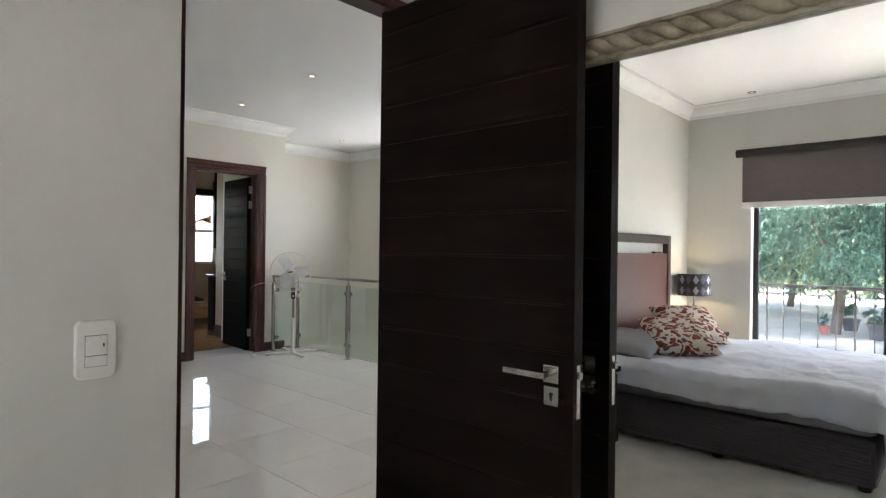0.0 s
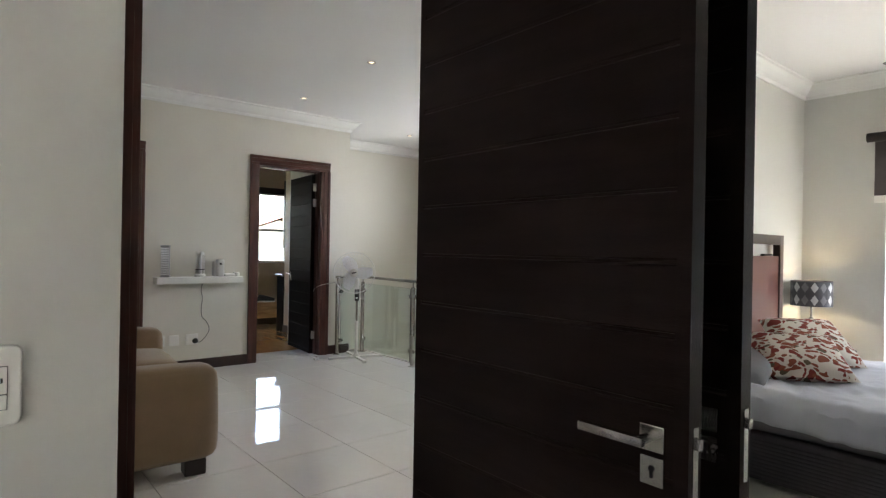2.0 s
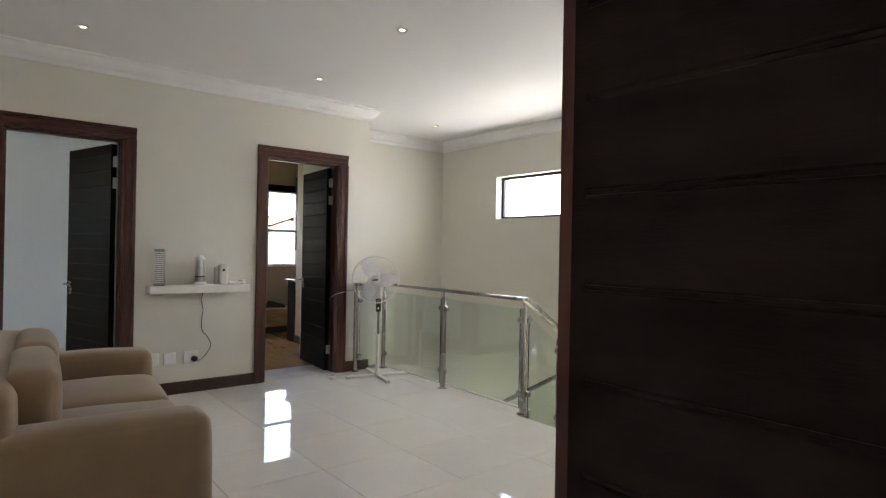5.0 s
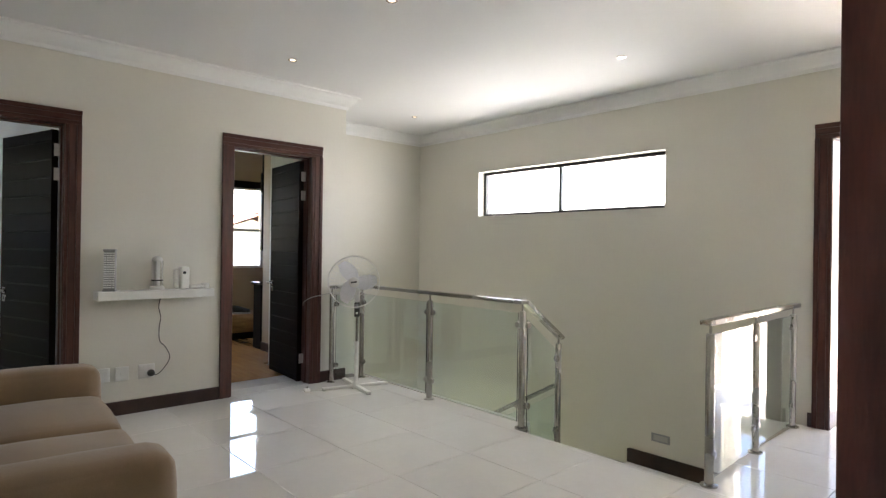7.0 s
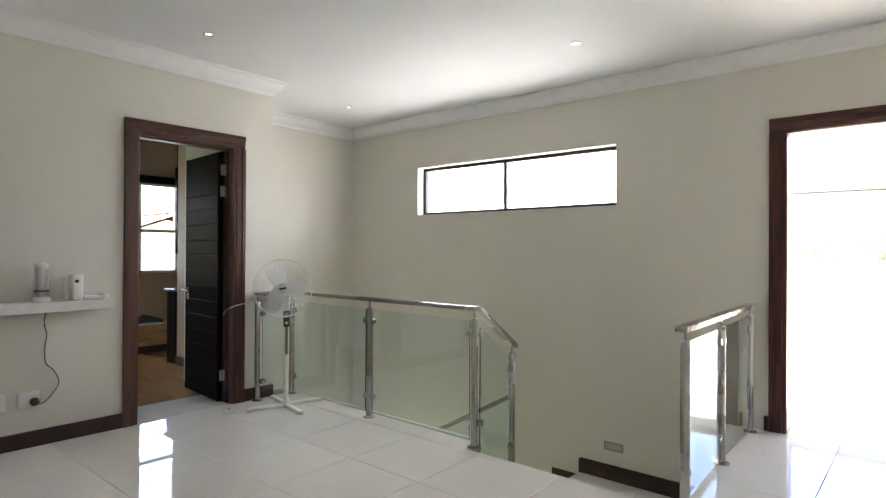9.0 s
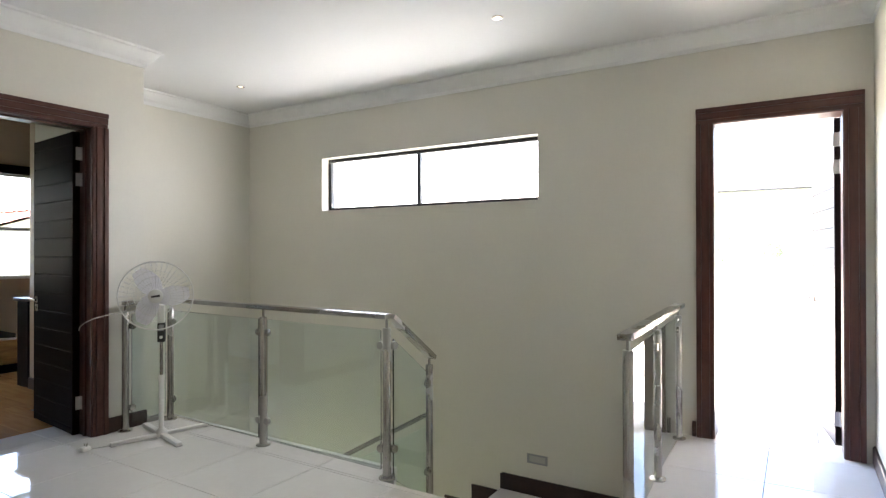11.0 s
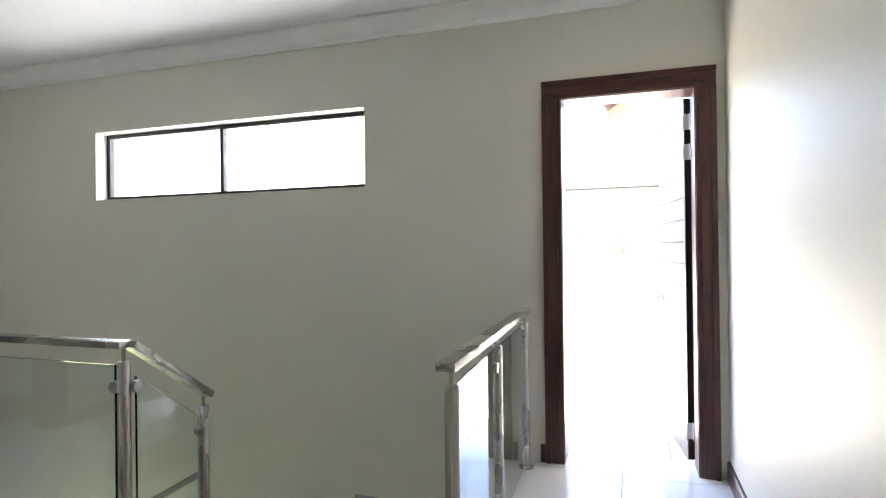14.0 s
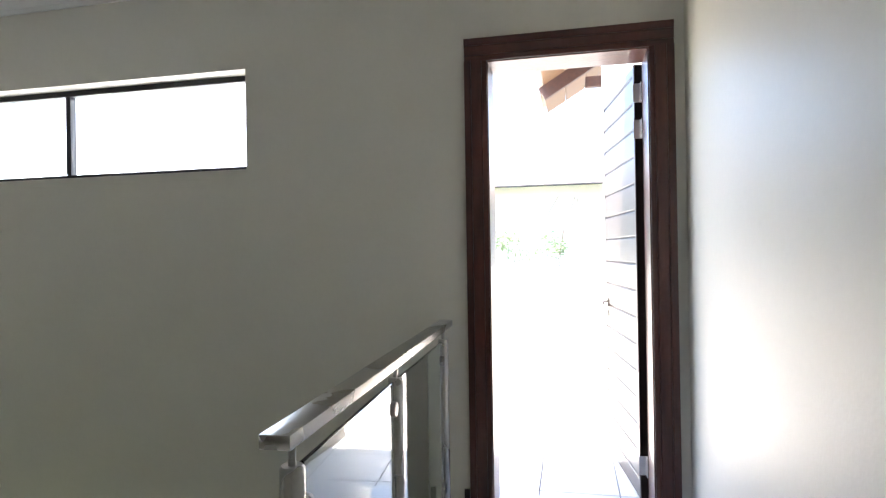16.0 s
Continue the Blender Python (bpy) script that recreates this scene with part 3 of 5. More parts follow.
panel(bal, (PE[0] - 0.05, PE[1] + 0.04), (PE[0] - 1.8, PE[1] + 0.04), -0.52, 0.17, -1.50, -0.82)
post(bal, PE[0] - 1.0, PE[1] + 0.04, -1.28, -0.33, clamps=[(s, 0, z) for z in (-1.05, -0.55) for s in (-1, 1)])

bal2 = thing("glass_balustrade", pose(0, 0, 0), "brushed steel and glass balustrade beside the terrace door", "railing")
post(bal2, *PF, 0, RH - 0.008, clamps=[(0, 1, z) for z in CL])
post(bal2, *PG, 0, RH - 0.008, clamps=[(0, s, z) for z in CL for s in (-1, 1)])
post(bal2, *PH, 0, RH - 0.008, clamps=[(0, -1, z) for z in CL])
rail(bal2, [(PF[0], PF[1] - 0.055, RH - 0.008), (PH[0], PH[1] + 0.06, RH - 0.008)])
panel(bal2, (PF[0], PF[1] + 0.04), (PG[0], PG[1] - 0.04), 0.03, 0.82)
panel(bal2, (PG[0], PG[1] + 0.04), (PH[0], PH[1] - 0.04), 0.03, 0.82)

# ---- stairs ----
stairs = thing("staircase", pose(0, 0, 0), "pale tiled staircase with dark stepped skirting", "stairs", kind="structure")
LAND = -0.66
RISE = 0.165
for i in range(3):
    z = -RISE * (i + 1)
    part("tread", boxes((-3.30, -1.935, EDGE2 + 0.02 + 0.26 * i, EDGE2 + 0.02 + 0.26 * (i + 1), z - 0.165, z), bevel=0.004), M_TILE, stairs)
part("landing", boxes((-3.375, -1.935, EDGE2 + 0.02 + 0.78, NY - 0.001, LAND - 0.165, LAND), bevel=0.004), M_TILE, stairs)
for i in range(8):
    x1 = -3.375 - 0.265 * i
    z = LAND - 0.146 * (i + 1)
    part("tread", boxes((x1 - 0.265, x1, 5.12, NY - 0.001, z - 0.146, z), bevel=0.004), M_TILE, stairs)
    part("stair_skirting", boxes((x1 - 0.265, x1 + 0.0, NY - 0.017, NY - 0.002, z + 0.0, z + 0.12)), M_SKIRT, stairs)
    part("stair_skirting", boxes((x1 - 0.0, x1 + 0.014, NY - 0.0165, NY - 0.003, z + 0.0, z + 0.146 + 0.12)), M_SKIRT, stairs)
part("stair_skirting", boxes((-3.36, -1.935, NY - 0.017, NY - 0.002, LAND, LAND + 0.128)), M_SKIRT, stairs)
part("floor_nosing", boxes((WX, -3.30, EDGE - 0.010, EDGE + 0.022, -0.25, 0.014), bevel=0.003), M_TILE, stairs)
part("floor_nosing", boxes((-1.934, -1.915, EDGE2 + 0.022, NY - 0.001, -0.25, -0.002), bevel=0.003), M_TILE, stairs)
part("floor_nosing", boxes((-3.299, -1.9345, EDGE2, EDGE2 + 0.022, -0.25, -0.001), bevel=0.003), M_TILE, stairs)

# ---- downlights ----
M_BULB = glow_mat("warm_bulb", (1.0, 0.82, 0.58), 0.30)


def downlight(x, y, z=CEIL, on=True):
    d = thing("downlight", pose(x, y, z), "small round recessed ceiling downlight", "light", "ceiling downlights")
    bm = bmesh.new()
    seg = 20
    prof = [(0.036, 0.0), (0.036, -0.003), (0.033, -0.005), (0.022, -0.003), (0.020, 0.004)]
    rings = [[bm.verts.new((r * math.cos(2 * math.pi * i / seg), r * math.sin(2 * math.pi * i / seg), h)) for i in range(seg)] for r, h in prof]
    for p, q in zip(rings, rings[1:]):
        for i in range(seg):
            bm.faces.new((p[i], p[(i + 1) % seg], q[(i + 1) % seg], q[i]))
    part("trim_ring", bm, M_CHROME, d, smooth=True)
    part("bulb", lathe(bmesh.new(), [(0.0205, -0.0015), (0.016, -0.004), (0.008, -0.005)], None, 16), M_BULB if on else M_WHITE, d, smooth=True)
    return d


for x, y in ((-4.75, 1.915), (-4.757, 3.668), (-3.354, 3.568), (-5.543, 5.565), (-2.921, 5.406), (-1.443, 5.64)):
    downlight(x, y)
downlight(-0.64, -2.16, on=False)

# ---- more materials ----
M_SOFA = mat("taupe_suede", (0.255, 0.168, 0.092), 0.85, var=0.10, scale=4, fine=250, bump=0.0008, bump_scale=300, sheen=0.35)
M_FOOT = mat("dark_foot", (0.020, 0.012, 0.010), 0.45, var=0.1)
M_CORD = mat("dark_cord", (0.03, 0.028, 0.026), 0.5, var=0.1)
M_GREYCORD = mat("grey_cord", (0.45, 0.44, 0.42), 0.45, var=0.05)
M_CLEAR = glass_mat("clear_plastic", (0.96, 0.97, 0.98), 0.08, 1.3)
M_BLADE = glass_mat("milky_clear_blade", (0.97, 0.97, 1.0), 0.35, 1.25)
M_BLADE.node_tree.nodes["Principled BSDF"].inputs["Transmission Weight"].default_value = 0.2
M_LED = mat("led_cells", (0.96, 0.97, 0.98), 0.2, var=0.05, scale=80)
M_SILVER = mat("silver_plastic", (0.33, 0.33, 0.34), 0.35, 0.3, var=0.05)
M_WIRE = mat("pale_wire", (0.62, 0.63, 0.65), 0.35, 0.3, var=0.04)
M_GILT = mat("antique_silver_gilt", (0.36, 0.33, 0.245), 0.45, 0.25, dark=(0.17, 0.15, 0.10), scale=14, fine=120, bump=0.0006)
M_DUVET = mat("pale_blue_grey_linen", (0.53, 0.555, 0.62), 0.9, var=0.05, scale=6, fine=300, bump=0.0010, bump_scale=260, sheen=0.2)
M_BEDSKIRT = mat("charcoal_mauve_quilt", (0.085, 0.072, 0.080), 0.85, var=0.08, scale=8, fine=250, bump=0.0012, bump_scale=200)
M_GREYPIL = mat("grey_pillow_cotton", (0.20, 0.20, 0.215), 0.9, var=0.08, scale=8, fine=250, bump=0.0008)
M_HEAD = mat("cherry_headboard", (0.115, 0.032, 0.020), 0.32, dark=(0.095, 0.027, 0.017), scale=2, fine=40, stretch=(5, 0.5, 5), coat=0.1)
M_HEADFRAME = mat("brown_stained_frame", (0.075, 0.045, 0.032), 0.34, dark=(0.04, 0.022, 0.016), scale=5, fine=60, stretch=(5, 1, 5), bump=0.0004)
M_BLIND = mat("mauve_grey_blind", (0.150, 0.128, 0.125), 0.85, var=0.05, scale=20, fine=400, bump=0.0004)
M_PAVE = mat("pale_brick_paving", (0.36, 0.33, 0.29), 0.8, var=0.15, scale=2.5, fine=40, bump=0.002)
M_ROLLER = mat("dark_roller", (0.035, 0.028, 0.027), 0.5, var=0.1)
M_OAK = mat("pale_oak_board", (0.60, 0.38, 0.19), 0.4, dark=(0.30, 0.17, 0.08), scale=5, fine=60, stretch=(6, 1, 6))
# Brown of the bench's reflection in polished tile, put into the floor colour.
M_REFLECT_BROWN = mat("bench_reflection_brown", (0.50, 0.27, 0.11), 0.10, dark=(0.38, 0.19, 0.07), scale=4, fine=50, stretch=(0.8, 6, 6), rand=0.08)
M_STONE = mat("dark_granite_top", (0.20, 0.17, 0.14), 0.2, var=0.2, scale=40, fine=200)
M_BARK = mat("grey_bark", (0.13, 0.10, 0.075), 0.9, var=0.25, scale=9, fine=60, bump=0.01, bump_scale=25, stretch=(1, 1, 0.3))
M_LEAFG = mat("green_foliage", (0.125, 0.215, 0.165), 0.45, dark=(0.025, 0.066, 0.046), scale=1.4, fine=12, spec=0.15)
M_LEAFY = mat("pale_green_foliage", (0.34, 0.40, 0.24), 0.6, dark=(0.15, 0.22, 0.10), scale=1.6, fine=12, spec=0.2)
M_GRASS = mat("dry_lawn", (0.13, 0.15, 0.06), 0.95, var=0.25, scale=0.6, fine=30, bump=0.02, bump_scale=20)
M_ROOF = mat("weathered_pale_roof_tile", (0.60, 0.49, 0.43), 0.75, var=0.18, scale=3, fine=40, rand=0.12)
M_CLAY = mat("old_red_clay_tile", (0.24, 0.105, 0.075), 0.85, var=0.2, scale=3, fine=40, rand=0.15)
M_RAFTER = mat("stained_rafter", (0.070, 0.028, 0.018), 0.6, dark=(0.035, 0.014, 0.009), scale=6, fine=60, stretch=(4, 1, 4))
M_SOFFIT = mat("pine_soffit", (0.18, 0.10, 0.055), 0.6, dark=(0.11, 0.058, 0.030), scale=5, fine=60, stretch=(1, 6, 6))


def diamond_mat():
    """Dark lamp shade cloth with rows of pale diamonds and dark diamonds between."""
    m = bpy.data.materials.new("diamond_shade_cloth")
    m.use_nodes = True
    nt = m.node_tree
    p = nt.nodes["Principled BSDF"]
    uv = nt.nodes.new("ShaderNodeTexCoord")
    sep = nt.nodes.new("ShaderNodeSeparateXYZ")
    nt.links.new(uv.outputs["UV"], sep.inputs[0])

    def node(op, a, b=None):
        n = nt.nodes.new("ShaderNodeMath")
        n.operation = op
        for i, v in enumerate((a, b)):
            if v is None:
                continue
            if isinstance(v, (int, float)):
                n.inputs[i].default_value = v
            else:
                nt.links.new(v, n.inputs[i])
        return n.outputs[0]

    u = node("ABSOLUTE", node("SUBTRACT", node("FRACT", sep.outputs["X"]), 0.5))
    v = node("ABSOLUTE", node("SUBTRACT", node("FRACT", sep.outputs["Y"]), 0.5))
    dia = node("LESS_THAN", node("ADD", u, v), 0.42)
    row = node("LESS_THAN", node("FRACT", node("MULTIPLY", sep.outputs["X"], 0.5)), 0.5)
    mix = nt.nodes.new("ShaderNodeMix")
    mix.data_type = "RGBA"
    mix.inputs[6].default_value, mix.inputs[7].default_value = (0.05, 0.05, 0.06, 1), (0.42, 0.42, 0.44, 1)
    nt.links.new(node("MULTIPLY", dia, node("ADD", node("MULTIPLY", row, 0.75), 0.25)), mix.inputs[0])
    nt.links.new(mix.outputs[2], p.inputs["Base Color"])
    p.inputs["Roughness"].default_value = 0.8
    return m


def leaf_print_mat():
    """Off-white cotton printed with rust, red and olive leaves."""
    m = bpy.data.materials.new("leaf_print_cotton")
    m.use_nodes = True
    nt = m.node_tree
    p = nt.nodes["Principled BSDF"]
    tc = nt.nodes.new("ShaderNodeTexCoord")
    mp = nt.nodes.new("ShaderNodeMapping")
    mp.inputs["Scale"].default_value = (1, 1, 1)
    nt.links.new(tc.outputs["Object"], mp.inputs[0])
    warp = nt.nodes.new("ShaderNodeTexNoise")
    warp.inputs["Scale"].default_value = 7
    nt.links.new(mp.outputs[0], warp.inputs["Vector"])
    add = nt.nodes.new("ShaderNodeMix")
    add.data_type = "VECTOR"
    add.inputs[0].default_value = 0.16
    nt.links.new(mp.outputs[0], add.inputs[4])
    nt.links.new(warp.outputs["Color"], add.inputs[5])
    st = nt.nodes.new("ShaderNodeMapping")
    st.inputs["Rotation"].default_value, st.inputs["Scale"].default_value = (0, 0, 0.7), (23, 39, 23)
    nt.links.new(add.outputs[1], st.inputs[0])
    vo = nt.nodes.new("ShaderNodeTexVoronoi")
    vo.inputs["Scale"].default_value = 1.0
    nt.links.new(st.outputs[0], vo.inputs["Vector"])
    near = nt.nodes.new("ShaderNodeMath")
    near.operation = "LESS_THAN"
    near.inputs[1].default_value = 0.50
    nt.links.new(vo.outputs["Distance"], near.inputs[0])
    ramp = nt.nodes.new("ShaderNodeValToRGB")
    e = ramp.color_ramp
    e.interpolation = "CONSTANT"
    e.elements[0].color, e.elements[1].color = (0.20, 0.026, 0.018, 1), (0.105, 0.080, 0.048, 1)
    e.elements[1].position = 0.75
    k = e.elements.new(0.4)
    k.color = (0.23, 0.062, 0.032, 1)
    nt.links.new(vo.outputs["Color"], ramp.inputs[0])
    mix = nt.nodes.new("ShaderNodeMix")
    mix.data_type = "RGBA"
    mix.inputs[6].default_value = (0.60, 0.56, 0.50, 1)
    nt.links.new(near.outputs[0], mix.inputs[0])
    nt.links.new(ramp.outputs[0], mix.inputs[7])
    nt.links.new(mix.outputs[2], p.inputs["Base Color"])
    p.inputs["Roughness"].default_value = 0.9
    return m


M_SHADE, M_PRINT = diamond_mat(), leaf_print_mat()


def soft_box(x0, x1, y0, y1, z0, z1, r=0.05, puff=0.0, crown=0.0, wob=0.0, seed=0, n=10):
    """A cushion-like block: rounded edges, swelling faces and slight unevenness."""
    bm = bmesh.new()
    c = Vector(((x0 + x1) / 2, (y0 + y1) / 2, (z0 + z1) / 2))
    hx, hy, hz = (x1 - x0) / 2, (y1 - y0) / 2, (z1 - z0) / 2
    bmesh.ops.create_cube(bm, size=2)
    bmesh.ops.subdivide_edges(bm, edges=bm.edges[:], cuts=n, use_grid_fill=True)
    for v in bm.verts:
        u = v.co.copy()
        # warp the grid so that its rows gather at the edges
        q = Vector([math.sin(k * math.pi / 2) for k in u])
        p = Vector((q.x * hx, q.y * hy, q.z * hz))
        inner = Vector((max(-hx + r, min(hx - r, p.x)), max(-hy + r, min(hy - r, p.y)), max(-hz + r, min(hz - r, p.z))))
        d = p - inner
        if d.length > 1e-9:
            p = inner + d.normalized() * r
        fx, fy, fz = 1 - q.x ** 2, 1 - q.y ** 2, 1 - q.z ** 2
        p.x += puff * q.x * fy * fz
        p.y += puff * q.y * fx * fz
        p.z += (puff + (crown if q.z > 0 else 0)) * q.z * fx * fy
        w = noise.noise_vector((p + Vector((seed * 7.1, 0, 0))) * 4.0) * wob
        v.co = c + p + w
    return bm


# ---- sofa ----
sofa = thing("sofa", pose(-3.58, 1.80, 0, 0, 0, -4.2), "taupe suede two-seat sofa with broad rounded arms", "sofa")
HW, HD = 0.965, 0.43
part("frame", soft_box(-HW + 0.16, HW - 0.16, -HD + 0.05, HD - 0.04, 0.09, 0.31, 0.02), M_SOFA, sofa, smooth=True)
part("backrest", soft_box(-HW + 0.05, HW - 0.05, -HD, -HD + 0.20, 0.09, 0.75, 0.07, 0.01, wob=0.006, seed=3), M_SOFA, sofa, smooth=True)
for s, name in ((-1, "arm"), (1, "arm")):
    a0, a1 = (-HW, -HW + 0.25) if s < 0 else (HW - 0.25, HW)
    part(name, soft_box(a0, a1, -HD + 0.01, HD, 0.085, 0.585, 0.065, 0.012, wob=0.006, seed=s), M_SOFA, sofa, smooth=True)
for x0, x1, sd_ in ((-HW + 0.25, 0.0, 5), (0.0, HW - 0.25, 9)):
    part("seat_cushion", soft_box(x0 + 0.003, x1 - 0.003, -HD + 0.18, HD - 0.005, 0.29, 0.445, 0.045, 0.012, 0.022, wob=0.006, seed=sd_), M_SOFA, sofa, smooth=True)
    part("back_cushion", soft_box(x0 + 0.003, x1 - 0.003, -HD + 0.14, -HD + 0.33, 0.43, 0.77, 0.06, 0.018, wob=0.008, seed=sd_ + 1), M_SOFA, sofa, smooth=True)
for x in (-HW + 0.10, HW - 0.10):
    for y in (-HD + 0.08, HD - 0.11):
        part("foot", boxes((x - 0.055, x + 0.055, y - 0.055, y + 0.055, 0.0, 0.09), bevel=0.012), M_FOOT, sofa, "dark block foot")

# ---- wall shelf and what stands on it ----
shelf = thing("wall_shelf", pose(WX, 2.462, 0.868), "white floating wall shelf with lanterns on it", "shelf")
part("board", boxes((0.0005, 0.155, 0, 0.815, 0, 0.062), bevel=0.003), M_WHITE, shelf)
SZ = 0.9305
lt = thing("emergency_light", pose(WX + 0.075, 2.552, SZ, 0, 0, -25), "upright rechargeable LED lantern with silver ends", "lantern")
part("body", boxes((-0.030, 0.028, -0.037, 0.037, 0.012, 0.292), bevel=0.006), M_SILVER, lt)
part("base", boxes((-0.036, 0.036, -0.042, 0.042, 0, 0.014), bevel=0.003), M_SILVER, lt)
part("cap", boxes((-0.034, 0.034, -0.040, 0.040, 0.290, 0.305), bevel=0.003), M_SILVER, lt)
for i in range(4):
    for j in range(16):
        y, z = -0.027 + 0.018 * i, 0.028 + 0.0165 * j
        part("led", boxes((0.027, 0.031, y - 0.0078, y + 0.0078, z - 0.0055, z + 0.0055)), M_LED, lt)
ln = thing("lantern", pose(WX + 0.08, 2.87, SZ), "white portable lantern with a clear tube", "lantern")
part("base", lathe(bmesh.new(), [(0.050, 0), (0.052, 0.012), (0.048, 0.025), (0.040, 0.031)]), M_WHITE, ln, smooth=True)
part("tube", lathe(bmesh.new(), [(0.038, 0.030), (0.040, 0.05), (0.040, 0.205), (0.036, 0.222)]), M_CLEAR, ln, smooth=True)
part("lamp_tube", lathe(bmesh.new(), [(0.013, 0.032), (0.013, 0.205), (0.006, 0.215)]), M_WHITE, ln, smooth=True)
part("cap", lathe(bmesh.new(), [(0.039, 0.221), (0.037, 0.236), (0.024, 0.250), (0.008, 0.256)]), M_WHITE, ln, smooth=True)
part("back_strut", boxes((-0.050, -0.034, -0.020, 0.020, 0.02, 0.228), bevel=0.004), M_WHITE, ln)
part("band", lathe(bmesh.new(), [(0.0405, 0.068), (0.0415, 0.070), (0.0415, 0.074), (0.0405, 0.076)]), M_CORD, ln)
dsp = thing("air_freshener", pose(WX + 0.08, 3.058, SZ), "white rounded air freshener dispenser", "dispenser")
part("body", soft_box(-0.04, 0.04, -0.028, 0.040, 0, 0.175, 0.016, n=8), M_WHITE, dsp, smooth=True)
part("nozzle", boxes((0.037, 0.043, -0.012, 0.010, 0.118, 0.138), bevel=0.003), M_CORD, dsp)
part("back_shell", soft_box(-0.055, -0.01, -0.060, -0.02, 0, 0.155, 0.016, n=6), M_WHITE, dsp, smooth=True)
puck = thing("plastic_puck", pose(WX + 0.08, 3.175, SZ), "small flat white plastic device on the shelf", "device")
part("body", soft_box(-0.035, 0.035, -0.075, 0.035, 0, 0.030, 0.012, n=6), M_WHITE, puck, smooth=True)
part("cap", lathe(bmesh.new(), [(0.030, 0), (0.032, 0.010), (0.030, 0.038), (0.024, 0.042)], pose(0.0, 0.055, 0)), M_WHITE, puck, smooth=True)

lamp = thing("step_light", pose(-3.06, NY, -0.376), "recessed rectangular step light in the stair wall", "light")
part("bezel", boxes((-0.085, 0.085, -0.006, 0, -0.037, -0.024), (-0.085, 0.085, -0.006, 0, 0.024, 0.037), (-0.085, -0.066, -0.006, 0, -0.024, 0.024), (0.066, 0.085, -0.006, 0, -0.024, 0.024), bevel=0.001), M_SILVER, lamp)
part("lens", boxes((-0.066, 0.066, -0.002, 0, -0.024, 0.024)), M_GREYCORD, lamp)

# ---- sockets, plug and cord ----


def plate(m, w, h, label, group=""):
    p = thing("wall_socket", m, label, "socket", group)
    part("plate", soft_box(0, 0.010, -w / 2, w / 2, -h / 2, h / 2, 0.005, n=5), M_WHITE, p, smooth=True)
    return p


p1 = plate(pose(WX, 2.533, 0.309), 0.085, 0.105, "white plastic wall socket plate", "wall sockets")
part("insert", boxes((0.009, 0.013, -0.025, 0.025, -0.03, 0.03), bevel=0.002), M_WHITE, p1)
p2 = plate(pose(WX, 2.656, 0.306), 0.095, 0.105, "white blank wall socket plate", "wall sockets")
part("insert", boxes((0.009, 0.013, -0.012, 0.012, -0.012, 0.012), bevel=0.002), M_WHITE, p2)
p3 = plate(pose(WX, 2.825, 0.306), 0.118, 0.108, "white wall socket with a black plug", "wall sockets")
part("rocker", boxes((0.009, 0.014, -0.048, -0.030, 0.015, 0.040), bevel=0.002), M_WHITE, p3)
part("rocker", boxes((0.009, 0.014, -0.022, -0.004, 0.015, 0.040), bevel=0.002), M_WHITE, p3)
plug = thing("power_plug", pose(WX + 0.013, 2.853, 0.290), "black three-pin plug with a thin dark cord", "plug")
part("body", lathe(bmesh.new(), [(0.026, 0), (0.027, 0.012), (0.022, 0.030), (0.010, 0.042)], pose(0, 0, 0, 0, 90, 0)), M_CORD, plug, smooth=True)
part("cord", cable(bmesh.new(), [(0.03, 0.0, -0.005), (0.032, 0.04, -0.010), (0.025, 0.095, 0.04), (0.02, 0.13, 0.11), (0.01, 0.10, 0.19), (0.004, 0.06, 0.24), (0.002, 0.055, 0.34), (0.003, 0.065, 0.42), (0.002, 0.05, 0.50), (0.004, 0.06, 0.566)], 0.0032), M_CORD, plug, smooth=True)

sw = thing("light_switch", pose(BLX, 1.116, 1.006), "white plastic two-lever light switch", "switch")
bm = bmesh.new()
rings = []
for x, inset in ((0.0, 0.0), (0.006, 0.0), (0.0085, 0.0012), (0.0095, 0.004)):
    ring = []
    for cy, cz, a0 in ((1, 1, 0), (-1, 1, 90), (-1, -1, 180), (1, -1, 270)):
        for k in range(6):
            a = radians(a0 + 18 * k)
            rr = 0.014 - inset
            ring.append(bm.verts.new((x, cy * 0.028 + rr * math.cos(a), cz * 0.052 + rr * math.sin(a))))
    rings.append(ring)
for p, q in zip(rings, rings[1:]):
    for k in range(24):
        bm.faces.new((p[k], p[(k + 1) % 24], q[(k + 1) % 24], q[k]))
bm.faces.new(rings[0][::-1])
bm.faces.new(rings[-1])
part("plate", bm, M_WHITE, sw)
part("recess", boxes((0.0090, 0.0099, -0.0228, 0.0228, -0.0388, 0.0328)), M_CORD, sw, "dark gap round the rockers")
part("rocker", boxes((0.0095, 0.0130, -0.0216, 0.0216, -0.0125, 0.0316), bevel=0.001), M_WHITE, sw)
part("rocker", boxes((0.0095, 0.0130, -0.0216, 0.0216, -0.0376, -0.0143), bevel=0.001), M_WHITE, sw)
part("indicator", boxes((0.0133, 0.0141, 0.013, 0.016, 0.006, 0.014)), M_CORD, sw)

# ---- pedestal fan ----
fan = thing("pedestal_fan", pose(-5.03, 4.49, 0), "white pedestal fan with a wire cage and clear blades", "fan")
